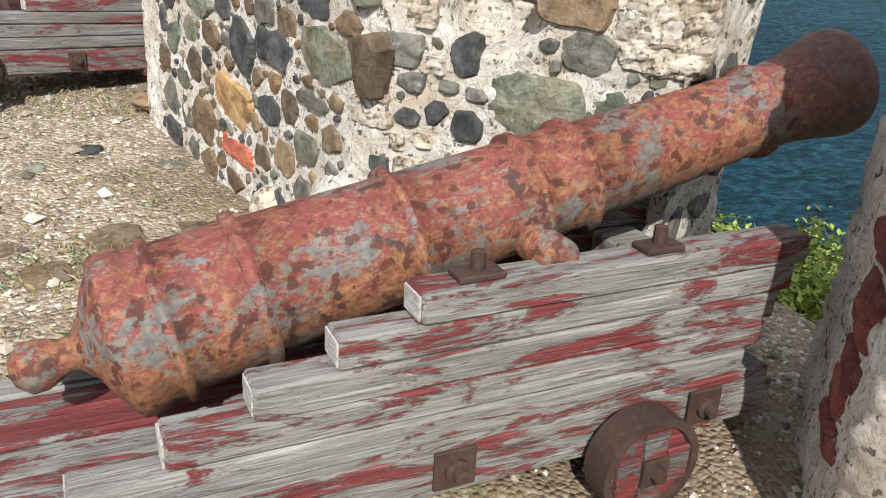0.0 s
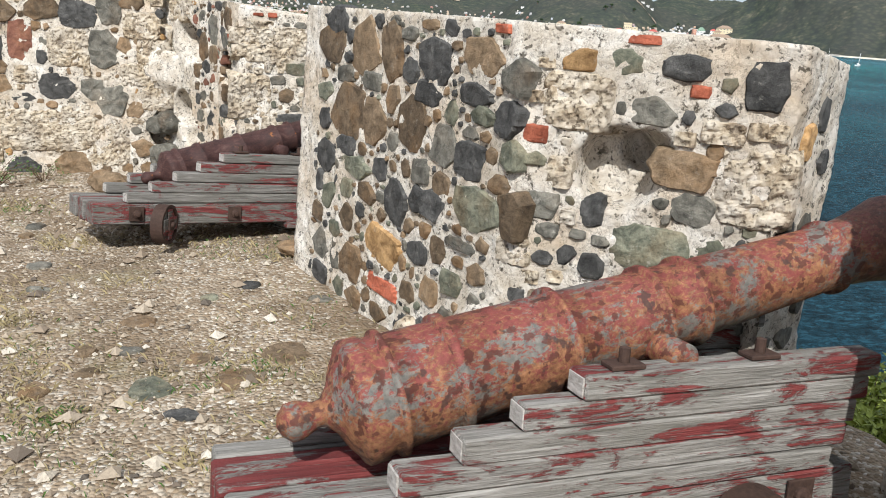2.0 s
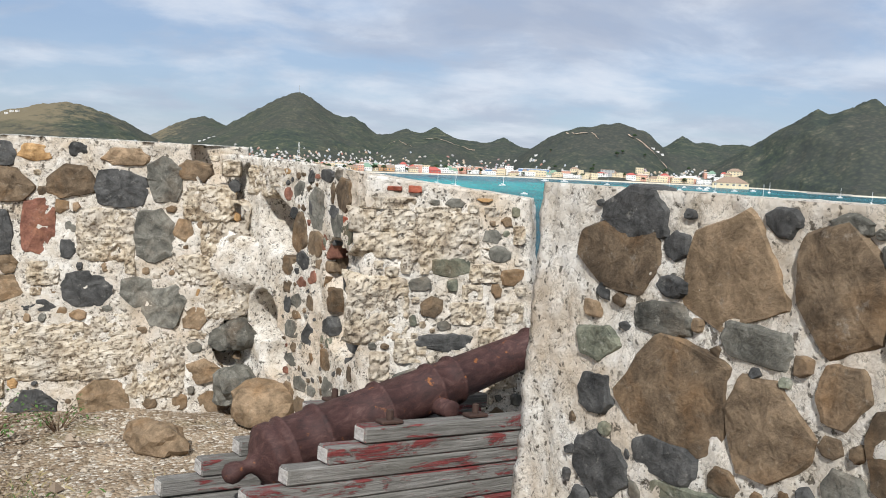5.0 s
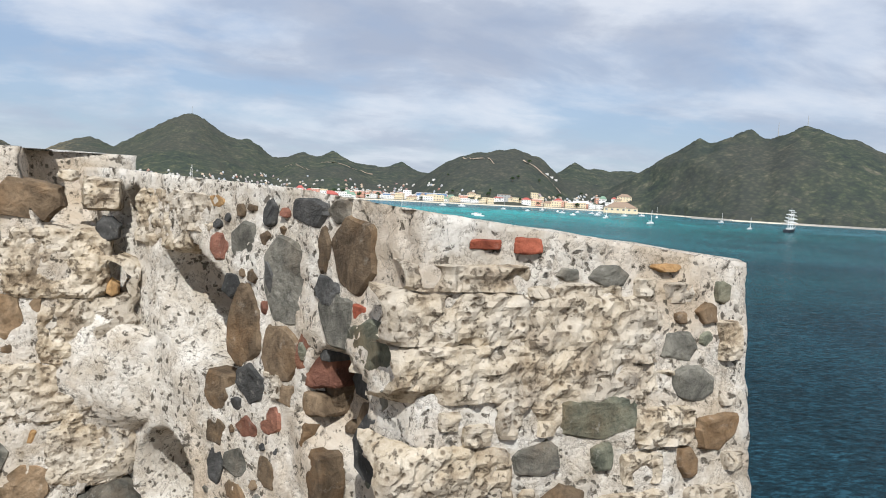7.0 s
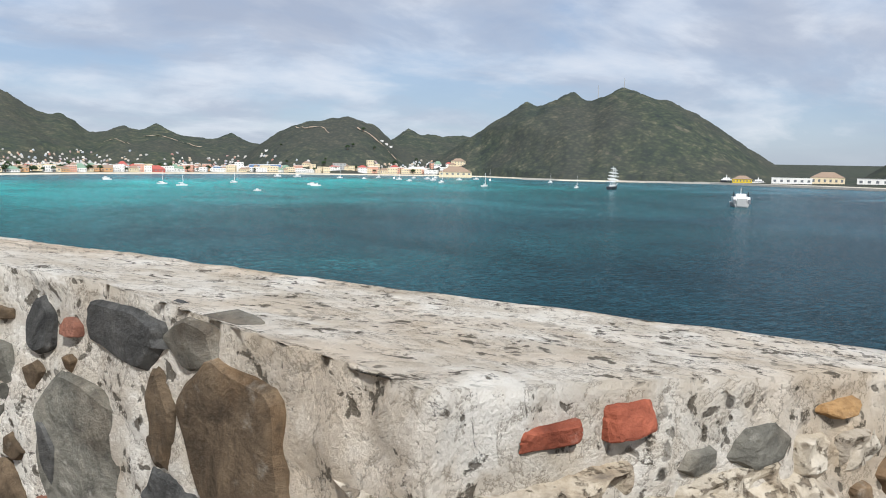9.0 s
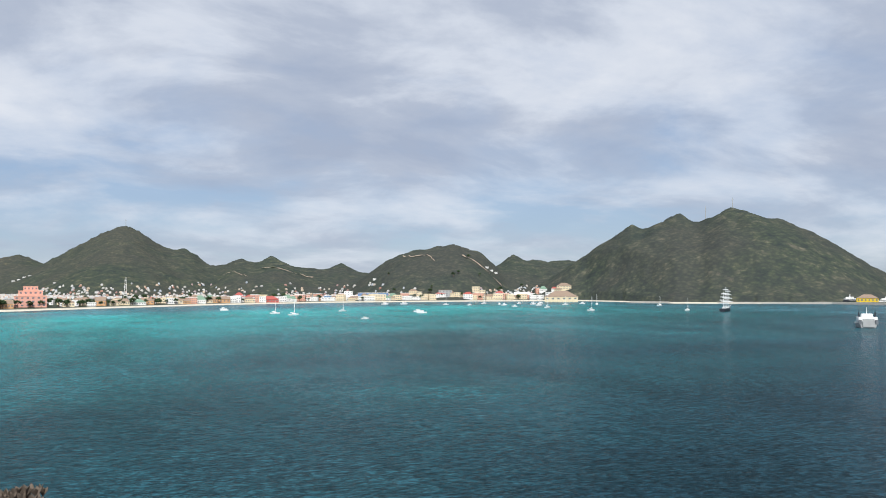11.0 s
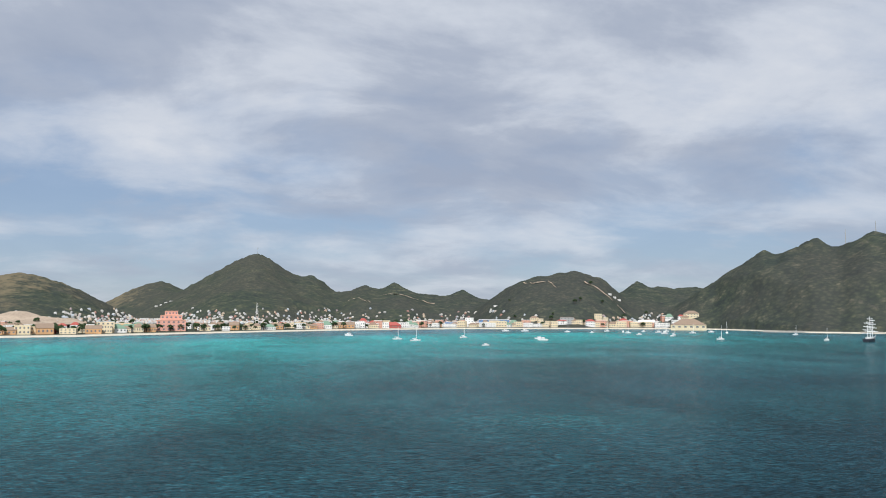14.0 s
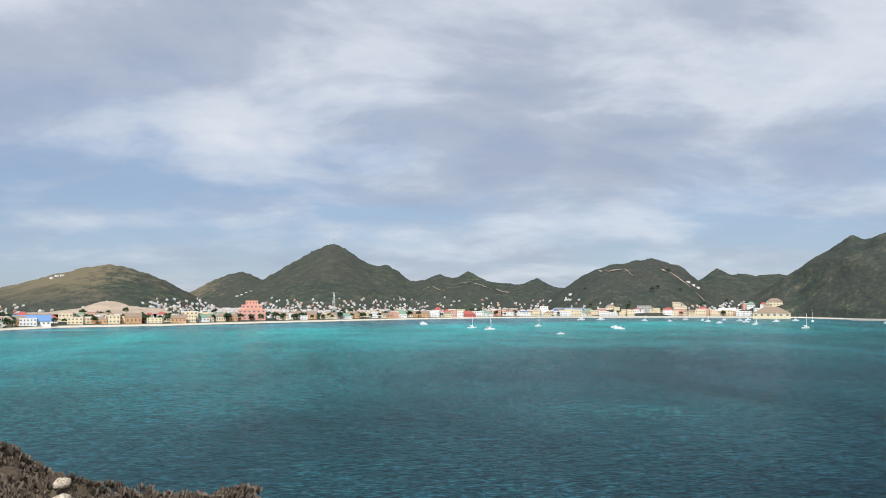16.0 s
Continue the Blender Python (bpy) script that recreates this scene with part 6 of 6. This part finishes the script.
PEBBLE = pebble_mat()
v, f = pebbles(26000, -2.8, 3.2, 0.6, 7.5, 0.004, 0.020, 5)
tagged(link_mesh("gravel", v, f, PEBBLE), "pale loose gravel and limestone chips on the soil", "gravel", kind="stuff")
v, f = pebbles(1300, -2.6, 3.3, 0.7, 7.4, 0.016, 0.05, 6)
tagged(link_mesh("rubble_chips", v, f, PEBBLE), "scattered mortar chips and small stones", "rubble", kind="stuff")


def blades(n, spots, lo, hi, seed, spread):
    r = random.Random(seed)
    verts, faces = [], []
    for _ in range(n):
        cx, cy, rad = r.choice(spots)
        x, y = r.gauss(cx, rad), r.gauss(cy, rad)
        z, h, a = 0.0, r.uniform(lo, hi), r.uniform(0, 6.28)
        lx, ly, w = math.cos(a) * h * spread * r.random(), math.sin(a) * h * spread * r.random(), 0.0016 + 0.02 * h
        o = len(verts)
        verts += [(x - w * math.sin(a), y + w * math.cos(a), z), (x + w * math.sin(a), y - w * math.cos(a), z), (x + lx * 0.4, y + ly * 0.4, z + h * 0.65), (x + lx, y + ly, z + h * 0.85)]
        faces += [(o, o + 1, o + 2), (o, o + 2, o + 3)]
    at = np.array(verts)
    root = np.repeat((at[0::4] + at[1::4]) / 2, 4, 0)
    at[:, 2] += ground_z(root[:, 0], root[:, 1]) - 0.004
    return at.tolist(), faces


rng = random.Random(15)
spots = [(rng.uniform(-2.4, 1.2), rng.uniform(1.2, 7.1), rng.uniform(0.05, 0.22)) for _ in range(70)]
v, f = blades(6500, spots, 0.012, 0.05, 16, 1.4)
tagged(link_mesh("dry_grass", v, f, DRYGRASS), "short dry straw-coloured grass tufts in the soil", "grass", kind="stuff")
v, f = blades(2200, spots[:26], 0.01, 0.04, 17, 1.2)
tagged(link_mesh("green_grass", v, f, LEAF2), "low green grass tufts among stones", "grass", kind="stuff")


def leafy(name, m, stems, leaves, reach, height, leaf, leafmat, label, category, seed, group=""):
    """A low plant of thin stems that carry many small folded leaves."""
    r = random.Random(seed)
    t = thing(name, m, label, category, group)
    bm, tips = bmesh.new(), []
    for _ in range(stems):
        a, d = r.uniform(0, 6.28), r.uniform(0.3, 1.0)
        mid = Vector((math.cos(a) * reach * d * 0.5, math.sin(a) * reach * d * 0.5, height * r.uniform(0.4, 0.8)))
        tip = Vector((math.cos(a) * reach * d, math.sin(a) * reach * d, height * r.uniform(0.4, 1.0)))
        rod(bm, (0, 0, -0.05), mid, 0.004, 0.003, 4)
        rod(bm, mid, tip, 0.003, 0.0015, 4)
        tips.append((mid, tip))
    part("stem_tangle", bm, TWIG, t)["kind"] = "stuff"
    verts, faces = [], []
    for _ in range(leaves):
        mid, tip = r.choice(tips)
        c = mid.lerp(tip, r.uniform(-0.3, 1.1)) + Vector((r.gauss(0, 1), r.gauss(0, 1), r.gauss(0, 0.7))) * reach * 0.10
        q = Euler((r.uniform(-0.9, 0.9), r.uniform(-0.9, 0.9), r.uniform(0, 6.28))).to_matrix()
        s, o = leaf * r.uniform(0.6, 1.3), len(verts)
        for p in ((-1, 0, 0), (0, -0.5, 0.12), (1, 0, 0.05), (0, 0.5, 0.12)):
            verts.append(c + q @ Vector(p) * s)
        faces += [(o, o + 1, o + 2), (o, o + 2, o + 3)]
    link_mesh("foliage", verts, faces, leafmat, t)["kind"] = "stuff"
    return t


BUSH = "bright green bush on the slope outside the wall"
bush = leafy("bush", pose(4.05, 3.15, gz(4.05, 3.15) - 0.1), 40, 2600, 0.55, 0.50, 0.026, LEAF, BUSH, "bush", 41, "slope bushes")
for i, (x, y, s) in enumerate(((4.4, 3.6, 1.0), (4.75, 3.0, 1.1), (4.5, 4.3, 1.1), (5.1, 3.7, 1.2), (4.9, 2.3, 1.0), (5.4, 4.6, 1.3), (3.85, 3.75, 0.6))):
    copy_thing(bush, pose(x, y, gz(x, y) - 0.12, 0, 0, 50 * i) @ Matrix.Scale(s, 4))
weed = leafy("weed", pose(-1.75, 7.02, gz(-1.75, 7.02)), 16, 200, 0.34, 0.20, 0.014, LEAF2, "straggling green weed with thin brown stems by the wall", "weed", 51, "wall weeds")
for i, (x, y, s) in enumerate(((-1.2, 7.05, 1.0), (-0.85, 7.2, 0.7), (-2.3, 7.0, 0.9), (-1.45, 6.85, 0.8))):
    copy_thing(weed, pose(x, y, gz(x, y), 0, 0, 80 * i) @ Matrix.Scale(s, 4))
leafy("weed", pose(2.58, 0.98, gz(2.58, 0.98) + 0.02), 9, 60, 0.14, 0.20, 0.030, LEAF2, "small broad-leaved green weed at the plaster wall", "weed", 52, "wall weeds")
twigs = thing("dry_twigs", pose(-1.5, 7.0, gz(-1.5, 7.0)), "dry brown twigs lying by the wall", "twigs")
rng = random.Random(61)
bm = bmesh.new()
for _ in range(40):
    x, y, a, l = rng.gauss(0, 0.35), rng.gauss(0, 0.10), rng.uniform(0, 6.28), rng.uniform(0.08, 0.3)
    rod(bm, (x, y, 0.01), (x + math.cos(a) * l, y + math.sin(a) * l * 0.5, rng.uniform(0.01, 0.12)), 0.004, 0.002, 4)
part("twig_pile", bm, TWIG, twigs)["kind"] = "stuff"

# scrub and white rocks on the bluff below
rng = random.Random(71)
verts, faces = [], []
for _ in range(16000):
    x, y = rng.uniform(-24, 3), rng.uniform(18, 50)
    z, h, a, w = 0.0, rng.uniform(0.06, 0.28), rng.uniform(0, 6.28), rng.uniform(0.05, 0.2)
    for j in range(4):
        b = a + j * 1.6
        o = len(verts)
        c, s = math.cos(b), math.sin(b)
        verts += [(x, y, z - 0.1), (x + c * w, y + s * w, z + h * 0.5), (x + c * w * 0.6 - s * 0.1, y + s * w * 0.6 + c * 0.1, z + h), (x - s * w * 0.5, y + c * w * 0.5, z + h * 0.6)]
        faces += [(o, o + 1, o + 2), (o, o + 2, o + 3)]
at = np.array(verts)
root = np.repeat(at[0::4], 4, 0)
at[:, 2] += ground_z(root[:, 0], root[:, 1])
verts = at.tolist()
SCRUB = Nodes("bluff_scrub").world_coord()
SCRUB = SCRUB.done(SCRUB.ramp(SCRUB.noise(0.9, 6, 0.7), [(0.3, (0.05, 0.042, 0.025)), (0.5, (0.13, 0.10, 0.075)), (0.62, (0.17, 0.13, 0.10)), (0.75, (0.09, 0.10, 0.035))]), 0.95)
tagged(link_mesh("scrub", verts, faces, SCRUB), "dry brown scrub and grass on the bluff", "scrub", kind="stuff")
for i in range(26):
    f_ = i / 26
    x, y = -15 + 14 * f_ + rng.uniform(-2, 2), 43 - 15 * f_ + rng.uniform(-4, 1)
    s = rng.uniform(0.12, 0.42)
    boulder("rock", (x, y, gz(x, y) + 0.1), (s, s * 0.8, s * 0.6), STONE["pale"], 80 + i, "white limestone rock among the scrub", "rock", "bluff rocks")
